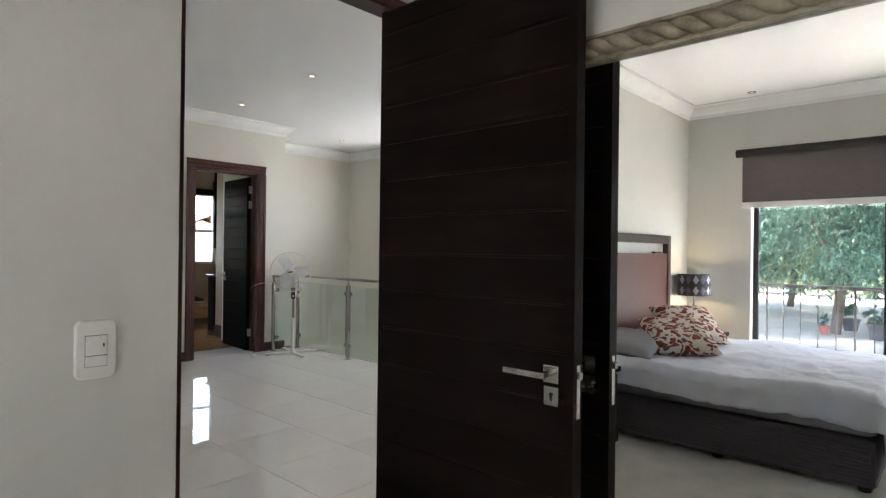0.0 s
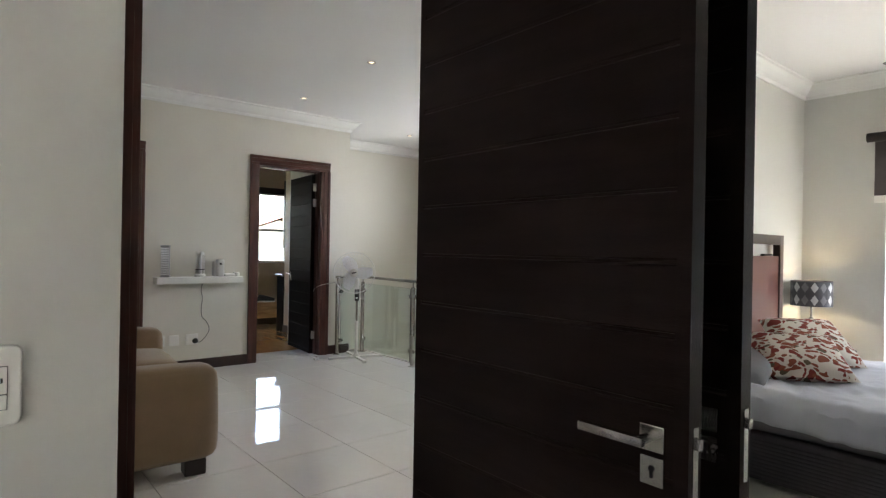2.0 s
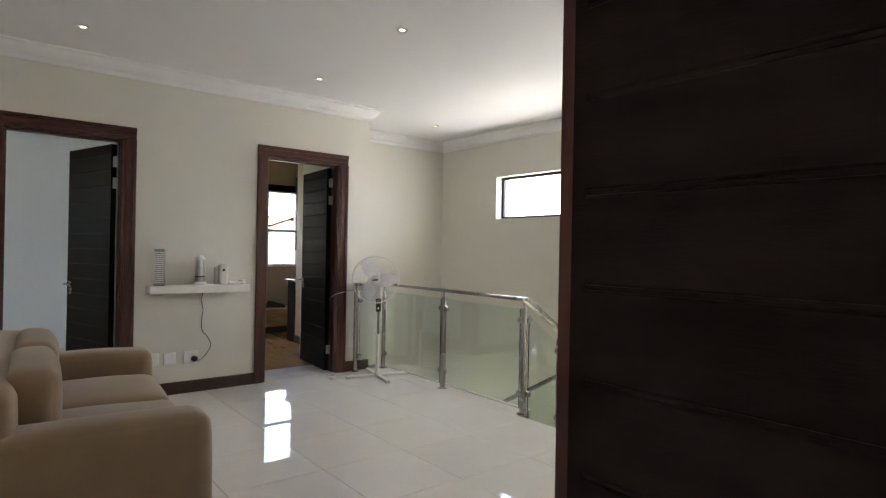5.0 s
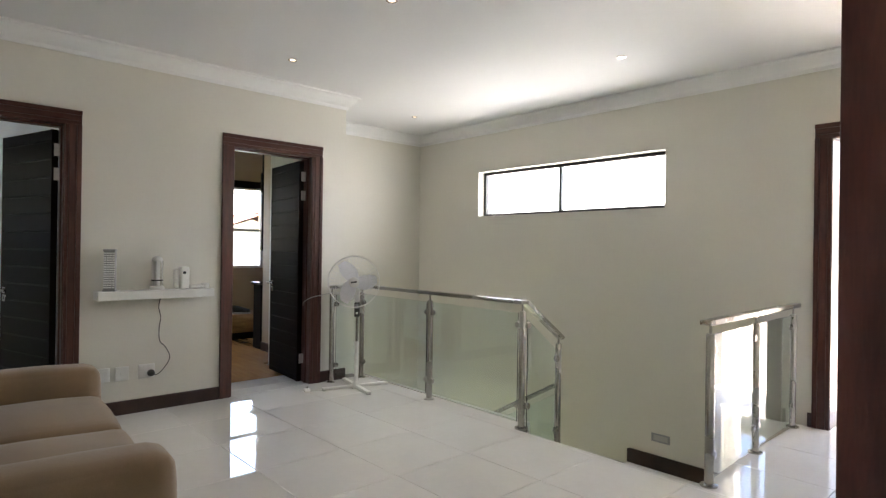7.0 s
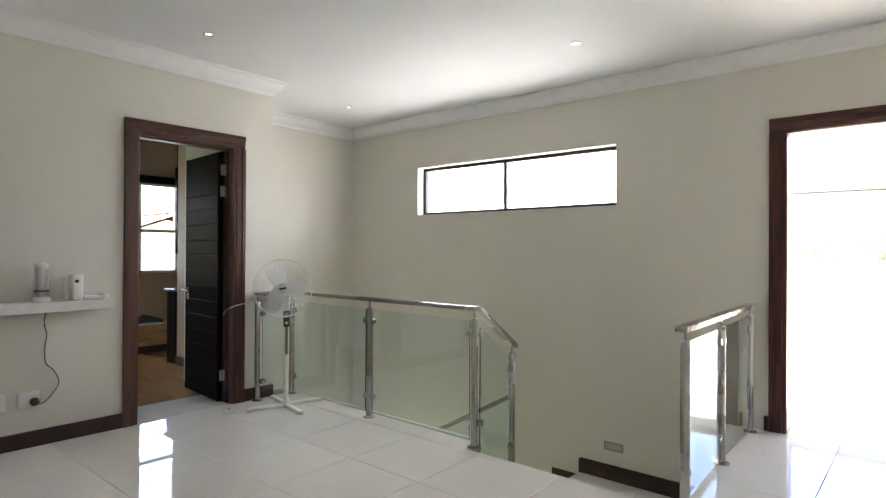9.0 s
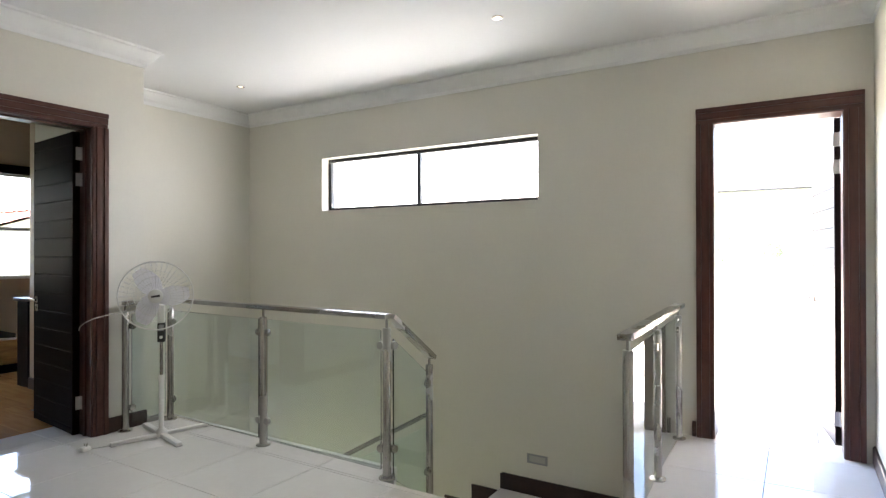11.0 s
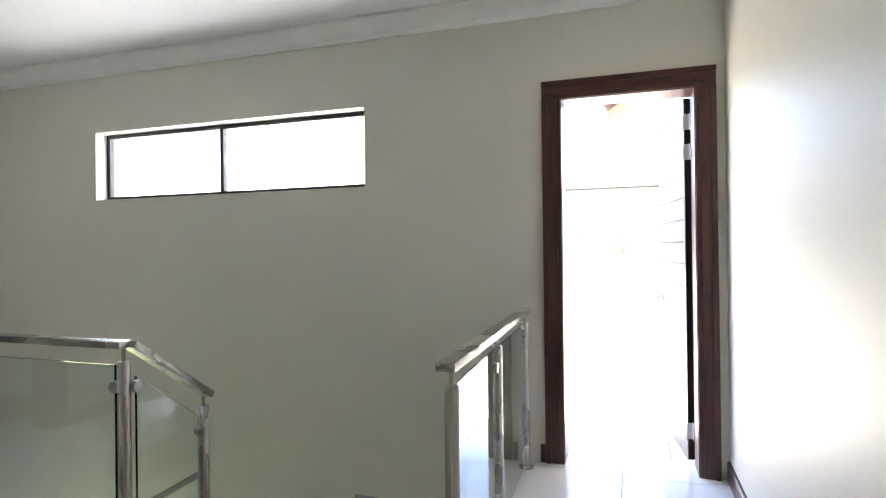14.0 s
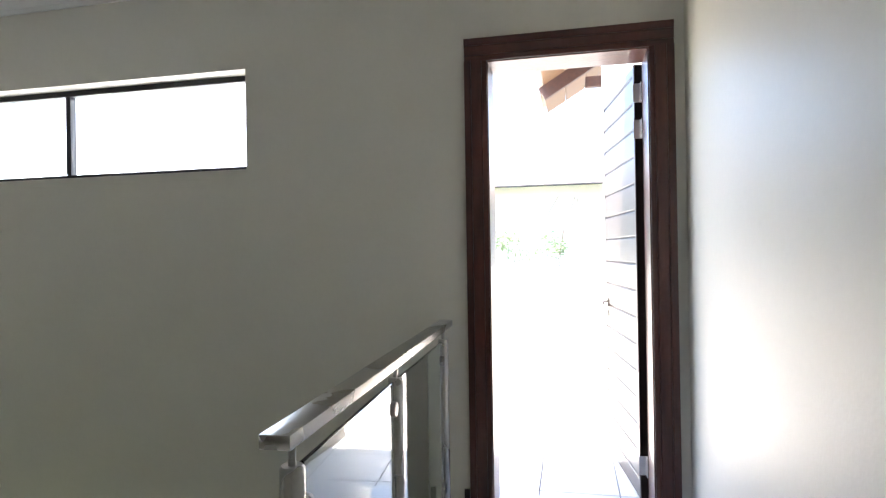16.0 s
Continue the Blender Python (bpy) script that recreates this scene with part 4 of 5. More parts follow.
for a in (77, 167, 257, 347):
    m = pose(0, 0, 0, 0, 0, a)
    bm = boxes((0.02, 0.315, -0.019, 0.019, 0.004, 0.027), bevel=0.006)
    bmesh.ops.transform(bm, matrix=m, verts=bm.verts)
    leg = part("leg", bm, M_WHITE, fan)
    bm = boxes((0.285, 0.315, -0.020, 0.020, 0.0, 0.006))
    bmesh.ops.transform(bm, matrix=m, verts=bm.verts)
    part("rubber_foot", bm, M_GREYCORD, leg)
part("collar", lathe(bmesh.new(), [(0.040, 0.005), (0.038, 0.035), (0.020, 0.055), (0.019, 0.06)]), M_WHITE, fan, smooth=True)
part("lower_pole", lathe(bmesh.new(), [(0.0165, 0.05), (0.0165, 0.385), (0.020, 0.388), (0.020, 0.41), (0.014, 0.42)]), M_WHITE, fan, smooth=True)
part("upper_pole", lathe(bmesh.new(), [(0.0105, 0.41), (0.0105, 0.70)]), M_STEEL, fan, smooth=True)
FACE = -36
mh = pose(0, 0, 0, 0, 0, FACE)
bm = boxes((-0.035, 0.030, -0.024, 0.024, 0.645, 0.775), bevel=0.008)
bmesh.ops.transform(bm, matrix=mh, verts=bm.verts)
ctl = part("control_box", bm, M_CORD, fan, "black control box")
bm = lathe(bmesh.new(), [(0.010, 0), (0.010, 0.012), (0.008, 0.014)], mh @ pose(0.030, 0, 0.680, 0, 90, 0), 14)
part("knob", bm, M_WHITE, ctl, smooth=True)
bm = boxes((0.0295, 0.0325, -0.016, 0.016, 0.722, 0.765))
bmesh.ops.transform(bm, matrix=mh, verts=bm.verts)
part("speed_label", bm, M_SILVER, ctl)
bm = boxes((-0.030, 0.025, -0.022, 0.022, 0.775, 0.90), bevel=0.010)
bmesh.ops.transform(bm, matrix=mh, verts=bm.verts)
part("neck", bm, M_WHITE, fan)
HC = mh @ pose(0.053, -0.028, 0.965, 0, 90, 0)  # head: its z axis points at the room
part("motor", lathe(bmesh.new(), [(0.030, -0.20), (0.055, -0.185), (0.062, -0.10), (0.058, -0.045), (0.03, -0.04)], HC), M_WHITE, fan, smooth=True)
cage = bmesh.new()
R = 0.230
for k in range(40):
    a = 2 * math.pi * k / 40
    c, s = math.cos(a), math.sin(a)
    cable(cage, [HC @ Vector((0.045 * c, 0.045 * s, 0.062)), HC @ Vector((0.13 * c, 0.13 * s, 0.058)), HC @ Vector((0.21 * c, 0.21 * s, 0.032)), HC @ Vector((R * c, R * s, 0.0))], 0.0008, 4)
    cable(cage, [HC @ Vector((0.05 * c, 0.05 * s, -0.055)), HC @ Vector((0.13 * c, 0.13 * s, -0.058)), HC @ Vector((0.21 * c, 0.21 * s, -0.035)), HC @ Vector((R * c, R * s, -0.006))], 0.0008, 4)
part("cage_wires", cage, M_WIRE, fan, "fine pale wire cage")
ring = bmesh.new()
for rr, z, th in ((R, 0.0, 0.0052), (0.13, 0.058, 0.0016), (0.17, 0.045, 0.0013), (0.09, 0.061, 0.0014)):
    cable(ring, [HC @ Vector((rr * math.cos(2 * math.pi * k / 36), rr * math.sin(2 * math.pi * k / 36), z)) for k in range(37)], th, 6)
part("cage_rim", ring, M_WHITE, fan, smooth=True)
part("cage_hub", lathe(bmesh.new(), [(0.046, 0.056), (0.046, 0.064), (0.036, 0.069), (0.010, 0.070)], HC), M_WHITE, fan, smooth=True)
bm = boxes((-0.007, 0.007, -0.026, 0.026, 0.0695, 0.0715))
bmesh.ops.transform(bm, matrix=HC @ pose(0, 0, 0, 0, 0, 8), verts=bm.verts)
part("hub_mark", bm, M_CORD, fan)
part("blade_hub", lathe(bmesh.new(), [(0.036, -0.02), (0.036, 0.028), (0.024, 0.036), (0.01, 0.038)], HC), M_WHITE, fan, smooth=True)
for a in (80, 200, 320):
    bm = bmesh.new()
    rows = []
    for i in range(9):
        r = 0.03 + 0.175 * i / 8
        wid = 0.030 + 0.105 * math.sin(math.pi * min(1, 0.12 + 0.80 * i / 8)) ** 0.8
        row = []
        for j in range(7):
            v = -0.5 + j / 6
            ang = v * wid / max(r, 0.05) * 1.1 + 0.25 * i / 8
            row.append((r * math.cos(ang), r * math.sin(ang), 0.030 * v * 2 * (0.5 + 0.5 * (1 - i / 8))))
        rows.append(row)
    top = [[bm.verts.new((x, y, z + 0.0012)) for x, y, z in row] for row in rows]
    bot = [[bm.verts.new((x, y, z - 0.0012)) for x, y, z in row] for row in rows]
    for i in range(8):
        for j in range(6):
            bm.faces.new((top[i][j], top[i + 1][j], top[i + 1][j + 1], top[i][j + 1]))
            bm.faces.new((bot[i][j], bot[i][j + 1], bot[i + 1][j + 1], bot[i + 1][j]))
    for i in range(8):
        bm.faces.new((top[i][0], bot[i][0], bot[i + 1][0], top[i + 1][0]))
        bm.faces.new((top[i][6], top[i + 1][6], bot[i + 1][6], bot[i][6]))
    for j in range(6):
        bm.faces.new((top[8][j], bot[8][j], bot[8][j + 1], top[8][j + 1]))
        bm.faces.new((top[0][j], top[0][j + 1], bot[0][j + 1], bot[0][j]))
    bmesh.ops.transform(bm, matrix=HC @ pose(0, 0, 0, 0, 0, a), verts=bm.verts)
    part("blade", bm, M_BLADE, fan, "clear smoky plastic blade", smooth=True)
fc = thing("extension_cable", pose(0, 0, 0), "pale grey electric cable looped over the rail post", "cable")
part("cord", cable(bmesh.new(), [(-5.09, 4.50, 0.86), (-5.19, 4.49, 0.84), (-5.31, 4.42, 0.845), (-5.36, 4.34, 0.83), (-5.355, 4.21, 0.81), (-5.35, 4.13, 0.775), (-5.35, 4.115, 0.74)], 0.0038), M_GREYCORD, fc, smooth=True)
fp = thing("fan_plug", pose(-5.16, 4.06, 0), "loose white plug and cord lying on the tiles", "plug")
part("plug_body", soft_box(-0.022, 0.022, -0.028, 0.028, 0, 0.030, 0.010, n=5), M_WHITE, fp, smooth=True)
for x, y in ((-0.010, 0.0), (0.010, 0.0), (0.0, 0.012)):
    part("pin", tube(bmesh.new(), (x, y, 0.028), (x, y, 0.046), 0.003, seg=8), M_STEEL, fp, smooth=True)
part("cord", cable(bmesh.new(), [(0.0, 0.027, 0.008), (0.02, 0.09, 0.004), (0.05, 0.19, 0.004), (0.10, 0.28, 0.004), (0.17, 0.35, 0.004), (0.20, 0.36, 0.02)], 0.0035), M_WHITE, fp, smooth=True)

# ---- bedroom: mirror ----
mir = thing("wall_mirror", pose(-0.22, MY, 0.14), "large wall mirror in a twisted rope antique silver frame", "mirror")
MW, MH, FW = 1.95, 1.712, 0.078
part("backing", boxes((0.0, MW, -0.020, -0.002, 0.0, MH)), M_CORD, mir)
part("glass", boxes((FW - 0.01, MW - FW + 0.01, -0.0255, -0.0205, FW - 0.01, MH - FW + 0.01)), M_MIRROR, mir)


def rope(bm, a, b, r, twist=0.060):
    """A thick twisted rope of three strands from a to b."""
    a, b = Vector(a), Vector(b)
    d = b - a
    q = d.to_track_quat("Z", "Y")
    n = int(d.length / 0.009)
    for s in range(2):
        pts = []
        for i in range(n + 1):
            w = math.pi * i / n * d.length / twist + s * math.pi
            pts.append(a + d * (i / n) + q @ Vector((0.42 * r * math.cos(w), 0.42 * r * math.sin(w), 0)))
        prev = None
        for p, p2 in zip(pts, pts[1:]):
            dd = (p2 - p).normalized().to_track_quat("Z", "Y")
            rg = [bm.verts.new(p + dd @ Vector((0.72 * r * math.cos(2 * math.pi * k / 10), 0.72 * r * math.sin(2 * math.pi * k / 10), 0))) for k in range(10)]
            if prev:
                for k in range(10):
                    bm.faces.new((prev[k], prev[(k + 1) % 10], rg[(k + 1) % 10], rg[k]))
            prev = rg


for (x0, z0, x1, z1) in ((0, MH - FW / 2, MW, MH - FW / 2), (0, FW / 2, MW, FW / 2), (FW / 2, FW, FW / 2, MH - FW), (MW - FW / 2, FW, MW - FW / 2, MH - FW)):
    hor = x1 != x0
    e = FW / 2
    if hor:
        bm = boxes((x0, x1, -0.034, -0.026, z0 - e, z0 + e), (x0, x1, -0.042, -0.034, z0 + e - 0.010, z0 + e), (x0, x1, -0.046, -0.034, z0 - e, z0 - e + 0.008), (x0, x1, -0.040, -0.034, z0 - e + 0.010, z0 - e + 0.015), bevel=0.0015)
        rp = ((x0 + 0.02, -0.034, z0), (x1 - 0.02, -0.034, z1))
    else:
        bm = boxes((x0 - e, x0 + e, -0.034, -0.026, z0, z1), (x0 + e - 0.010, x0 + e, -0.042, -0.034, z0, z1), (x0 - e, x0 - e + 0.008, -0.042, -0.034, z0, z1), bevel=0.0015)
        rp = ((x0, -0.036, z0), (x0, -0.036, z1))
    fr = part("frame", bm, M_GILT, mir, "antique silver frame rail")
    bm = bmesh.new()
    rope(bm, rp[0], rp[1], 0.0255)
    part("rope", bm, M_GILT, fr, "twisted rope moulding", smooth=True)

# ---- bedroom: bed ----
bed = thing("double_bed", pose(0, 0, 0), "made double bed with charcoal base and pale duvet", "bed")
BX0, BX1, BY0, BY1 = -1.19, 0.52, -1.59, -0.01
base = part("base", soft_box(BX0, BX1, BY0, BY1, 0.028, 0.29, 0.03, n=8), M_BEDSKIRT, bed, "charcoal quilted bed base", smooth=True)
for i in range(11):
    z = 0.060 + 0.0195 * i
    part("quilt_ridge", tube(bmesh.new(), (BX0 + 0.03, BY1 - 0.0005, z), (BX1 - 0.03, BY1 - 0.0005, z), 0.0065, seg=8), M_BEDSKIRT, base, smooth=True)
part("mattress", soft_box(BX0, BX1, BY0, BY1, 0.29, 0.47, 0.05, n=8), M_GREYPIL, bed, smooth=True)
for x in (BX0 + 0.12, -0.27, BX1 - 0.06):
    for y in (BY0 + 0.08, BY1 - 0.07):
        part("foot", lathe(bmesh.new(), [(0.030, 0), (0.036, 0.02), (0.038, 0.04)], pose(x, y, 0), 16), M_FOOT, bed, smooth=True)
# duvet: a draped sheet with folds over the mattress
bm = bmesh.new()
NU, NV = 96, 96
grid = []
for i in range(NU + 1):
    row = []
    for j in range(NV + 1):
        u = BX0 + 0.18 + (BX1 + 0.34 - BX0 - 0.18) * i / NU
        v = BY0 - 0.22 + (BY1 - BY0 + 0.36) * j / NV
        ox, oy1, oy0 = max(0, u - (BX1 - 0.03)), max(0, v - (BY1 - 0.03)), max(0, (BY0 + 0.03) - v)
        drop = max(ox, oy1, oy0)
        top = 0.505 + 0.026 * noise.noise((u * 1.6, v * 1.6, 0)) + 0.032 * (0.35 - abs(noise.noise((u * 3.2 + v * 1.2, v * 3.6, 2)))) + 0.024 * (0.3 - abs(noise.noise((u * 7 - v * 3, v * 5, 5)))) + 0.010 * (0.3 - abs(noise.noise((u * 13 + v * 4, v * 11, 8))))
        fold = 0.020 * math.sin(u * 21 + 3 * noise.noise((u * 3, v, 1))) * min(1, oy1 / 0.14) + 0.022 * math.sin(v * 19) * min(1, ox / 0.14)
        x = min(u, BX1 + 0.02 + 0.10 * min(ox, 0.3)) if ox else u
        y = v
        if oy1:
            y = min(v, BY1 + 0.016 + 0.08 * oy1) + fold
        elif oy0:
            y = max(v, BY0 - 0.016 - 0.08 * oy0)
        if ox:
            x += fold
        z = top - 0.95 * max(0, drop - 0.02) - 0.02 * min(1, drop / 0.03)
        row.append(bm.verts.new((x, y, z)))
    grid.append(row)
for i in range(NU):
    for j in range(NV):
        bm.faces.new((grid[i][j], grid[i + 1][j], grid[i + 1][j + 1], grid[i][j + 1]))
du = part("duvet", bm, M_DUVET, bed, "pale blue grey rumpled duvet", smooth=True)
sol = du.modifiers.new("thickness", "SOLIDIFY")
sol.thickness, sol.offset = 0.014, 1
# headboard
hb = thing("headboard", pose(BWX + 0.03, -0.85, 0), "cherry wood headboard with an open slot at the top", "headboard")
HB = 0.92
part("post", boxes((0, 0.055, -HB, -HB + 0.07, 0, 1.40), bevel=0.004), M_HEADFRAME, hb)
part("post", boxes((0, 0.055, HB - 0.07, HB, 0, 1.40), bevel=0.004), M_HEADFRAME, hb)
part("top_rail", boxes((0, 0.055, -HB + 0.07, HB - 0.07, 1.325, 1.40), bevel=0.004), M_HEADFRAME, hb)
part("panel", boxes((0.008, 0.045, -HB + 0.07, HB - 0.07, 0.30, 1.235), bevel=0.004), M_HEAD, hb, "glossy cherry wood panel")
rem = solid("remote_control", boxes((BWX + 0.045, BWX + 0.075, -1.58, -1.42, 1.2355, 1.252), bevel=0.004), M_CORD, "black remote control on the headboard ledge", "remote")


def pillow(name, m, w, h, t, material, label, group, seed):
    bm = bmesh.new()
    n = 18
    for s in (1, -1):
        g = []
        for i in range(n + 1):
            row = []
            for j in range(n + 1):
                u, v = -1 + 2 * i / n, -1 + 2 * j / n
                pinch = 1 - 0.07 * (1 - abs(v)) * abs(u) ** 3 * 1.0
                pinch2 = 1 - 0.07 * (1 - abs(u)) * abs(v) ** 3
                z = s * t / 2 * ((1 - u ** 4) * (1 - v ** 4)) ** 0.55 + 0.008 * noise.noise((u * 3 + seed, v * 3, s)) * (1 - u * u) * (1 - v * v)
                row.append(bm.verts.new((u * w / 2 * pinch, v * h / 2 * pinch2, z)))
            g.append(row)
        for i in range(n):
            for j in range(n):
                f = (g[i][j], g[i + 1][j], g[i + 1][j + 1], g[i][j + 1])
                bm.faces.new(f if s > 0 else f[::-1])
    bmesh.ops.remove_doubles(bm, verts=bm.verts, dist=0.0005)
    ob = solid(name, bm, material, label, "pillow", group, smooth=True)
    ob.matrix_world = m
    return ob


pillow("pillow", pose(-0.95, -0.33, 0.585, 4, 6, 80), 0.62, 0.42, 0.13, M_GREYPIL, "grey cotton bed pillow lying by the headboard", "bed pillows", 1)
pillow("pillow", pose(-1.00, -1.25, 0.60, 3, 8, 95), 0.66, 0.42, 0.14, M_GREYPIL, "grey cotton bed pillow lying by the headboard", "bed pillows", 2)
pillow("cushion", pose(-0.71, -0.60, 0.635, 0, 0, -34) @ pose(0, 0, 0, 24, 0, 180), 0.50, 0.46, 0.15, M_PRINT, "off-white cushion printed with rust red leaves", "printed cushions", 3)
pillow("cushion", pose(-0.77, -0.98, 0.675, 0, 0, -48) @ pose(0, 0, 0, 32, 0, 180), 0.48, 0.46, 0.15, M_PRINT, "off-white cushion printed with rust red leaves", "printed cushions", 6)

# ---- bedroom: nightstands, lamp, blind ----
for yc, lab in ((0.27, "dark wooden nightstand beside the bed"), (-2.03, "dark wooden nightstand under a lamp")):
    ns = thing("nightstand", pose(-1.07, yc, 0), lab, "nightstand", "bedside nightstands")
    part("body", boxes((-0.22, 0.21, -0.19, 0.19, 0.10, 0.455), bevel=0.003), M_LEAF, ns)
    part("top", boxes((-0.23, 0.235, -0.21, 0.21, 0.456, 0.49), bevel=0.004), M_LEAF, ns)
    for z0, z1 in ((0.12, 0.275), (0.285, 0.44)):
        dr = part("drawer", boxes((0.2105, 0.226, -0.175, 0.175, z0, z1), bevel=0.003), M_LEAF, ns)
        part("knob", lathe(bmesh.new(), [(0.006, 0), (0.006, 0.012), (0.013, 0.016), (0.010, 0.024)], pose(0.226, 0, (z0 + z1) / 2, 0, 90, 0), 12), M_CHROME, dr, smooth=True)
    for x in (-0.20, 0.21):
        for y in (-0.17, 0.17):
            part("leg", boxes((x - 0.02, x + 0.02, y - 0.02, y + 0.02, 0, 0.10), bevel=0.002), M_LEAF, ns)
tl = thing("table_lamp", pose(-1.125, -2.12, 0.491), "lit table lamp with a dark diamond patterned drum shade", "lamp")
part("base", lathe(bmesh.new(), [(0.075, 0), (0.075, 0.012), (0.03, 0.022), (0.016, 0.05), (0.030, 0.11), (0.036, 0.16), (0.020, 0.23), (0.008, 0.25), (0.008, 0.37)]), M_CHROME, tl, smooth=True)
bm = bmesh.new()
uvl = bm.loops.layers.uv.new("UVMap")
seg = 40
for k in range(seg):
    a0, a1 = 2 * math.pi * k / seg, 2 * math.pi * (k + 1) / seg
    for r0, flip in ((0.150, False), (0.147, True)):
        vs = [bm.verts.new((r0 * math.cos(a), r0 * math.sin(a), z)) for a, z in ((a0, 0.34), (a1, 0.34), (a1, 0.545), (a0, 0.545))]
        f = bm.faces.new(vs[::-1] if flip else vs)
        for lp in f.loops:
            i = vs.index(lp.vert)
            lp[uvl].uv = ((k + (1 if i in (1, 2) else 0)) / seg * 14, (0 if i < 2 else 2))
me = bpy.data.meshes.new("shade")
bm.to_mesh(me)
bm.free()
me.materials.append(M_SHADE)
sh = new("shade", me)
sh.parent = tl
part("bulb", lathe(bmesh.new(), [(0.012, 0.37), (0.03, 0.41), (0.03, 0.44), (0.012, 0.465)]), glow_mat("lamp_bulb", (1.0, 0.75, 0.42), 7.0), tl, smooth=True)

bl = thing("roller_blind", pose(-0.77, BSY, 0), "half-lowered mauve grey roller blind", "blind")
part("roller", tube(bmesh.new(), (-0.045, 0.075, 2.205), (2.62, 0.075, 2.205), 0.038, seg=20), M_ROLLER, bl, smooth=True)
part("cloth", boxes((0.0, 2.59, 0.042, 0.0445, 1.735, 2.20)), M_BLIND, bl)
part("bottom_bar", boxes((0.0, 2.59, 0.036, 0.050, 1.680, 1.737), bevel=0.004), M_WHITE, bl, "white bottom bar")

# ---- room beside the fan ----
structure("wall_study_nib", boxes((-7.38, AX - 0.2, 4.68, 4.82, -0.2, TOP)), M_WALL_TAN, "tan painted nib wall", "wall")
run("baseboard", SK, (-7.38, 4.68), (AX - 0.2, 4.68), (0, -1), 0.0005, M_SKIRT, "dark stained wooden skirting board", "skirting")
cab = thing("cabinet", pose(-7.52, 4.80, 0), "narrow dark wooden cabinet with a dark stone top", "cabinet")
part("body", boxes((-0.10, 0.11, -0.125, 0.20, 0.0, 0.80), bevel=0.003), M_LEAF, cab)
part("top", boxes((-0.12, 0.13, -0.15, 0.22, 0.801, 0.832), bevel=0.004), M_STONE, cab)
part("door", boxes((0.1105, 0.126, -0.115, 0.09, 0.10, 0.78), bevel=0.003), M_LEAF, cab)
bc = thing("appliance_cord", pose(-7.40, 4.72, 0.833), "pale cord hanging from the cabinet top", "cord")
part("cord", cable(bmesh.new(), [(-0.05, 0.1, 0.005), (-0.005, 0.06, 0.008), (0.02, 0.04, -0.02), (0.02, 0.03, -0.15), (0.05, 0.06, -0.28), (0.02, 0.08, -0.34)], 0.006), M_WHITE, bc, smooth=True)
bench = thing("low_bench", pose(-8.55, 4.60, 0), "low pale oak box bench under the window", "bench")
part("plinth", boxes((-0.20, 0.20, -0.80, 0.55, 0.0, 0.09)), M_FOOT, bench)
part("box", boxes((-0.22, 0.22, -0.82, 0.57, 0.0905, 0.34), bevel=0.004), M_OAK, bench)


def shoe(m, label):
    s = thing("shoe", m, label, "shoe", "shoes on the bench")
    part("sole", soft_box(-0.13, 0.13, -0.042, 0.042, 0, 0.022, 0.009, n=6), M_WHITE, s, smooth=True)
    bm = bmesh.new()
    rings = []
    for i in range(9):
        x = -0.125 + 0.25 * i / 8
        hgt = 0.095 - 0.055 * max(0, (i - 2) / 6)
        wd = 0.036 if i < 7 else 0.028
        rings.append([bm.verts.new((x, wd * math.cos(math.pi * k / 6), 0.0215 + hgt * math.sin(math.pi * k / 6))) for k in range(7)])
    for p, q in zip(rings, rings[1:]):
        for k in range(6):
            bm.faces.new((p[k], p[k + 1], q[k + 1], q[k]))
        bm.faces.new((p[6], p[0], q[0], q[6]))
    bm.faces.new(rings[0][::-1])
    bm.faces.new(rings[-1])
    part("upper", bm, M_CORD, s, "dark upper", smooth=True)


shoe(pose(-8.45, 4.62, 0.341, 0, 0, 75), "dark shoe with a pale sole on the bench")
shoe(pose(-8.60, 4.72, 0.341, 0, 0, 110), "dark shoe with a pale sole on the bench")
shoe(pose(-8.42, 4.85, 0.341, 0, 0, 60), "dark shoe with a pale sole on the bench")
curt = thing("blind_stack", pose(-8.55, 5.19, 0), "dark hanging blind edge beside the window", "blind")
part("cord_post", boxes((-0.02, 0.02, 0.02, 0.06, 2.34, CEIL - 0.002), bevel=0.003), M_LEAF, curt)
part("slats", boxes((-0.03, 0.03, 0.0, 0.095, 1.22, 2.35), bevel=0.006), M_LEAF, curt)
fr = thing("pelmet", pose(-8.795, 3.1, 2.13), "dark wooden pelmet over the window", "pelmet")
part("board", boxes((0.0, 0.06, 0, 2.25, 0, 0.10), bevel=0.003), M_LEAF, fr)

# ---- outdoors: ground, terrace, garden ----
structure("ground", boxes((-900, 900, -900, 900, -3.4, -3.2)), M_GRASS, "dry green lawn and ground", "ground")
GARDEN = -0.12  # level of the paved garden behind the bedroom
structure("driveway", boxes((-16, 16, -22.0, -4.05, -3.2, GARDEN)), M_PAVE, "sunlit pale paved driveway", "driveway")
structure("terrace_slab", boxes((-5.0, 3.0, NY + 0.23, 10.3, -3.2, -0.03)), M_GROUT, "terrace slab", "terrace")
structure("terrace_parapet", boxes((-5.0, 3.0, 10.3, 10.5, -3.2, 1.02), bevel=0.01), M_RENDER, "bright plastered terrace parapet", "wall")
structure("balcony_slab", boxes((BWX - 0.6, BEX + 0.4, -4.0, BSY - 0.2, -0.25, -0.03)), M_TERRACE, "balcony floor", "balcony")
brl = thing("balcony_railing", pose(0, -3.9, 0), "dark metal balcony railing with slim bars", "railing")
part("top_rail", boxes((BWX - 0.5, BEX + 0.3, -0.03, 0.03, 0.86, 0.90), bevel=0.004), M_BLACK, brl)
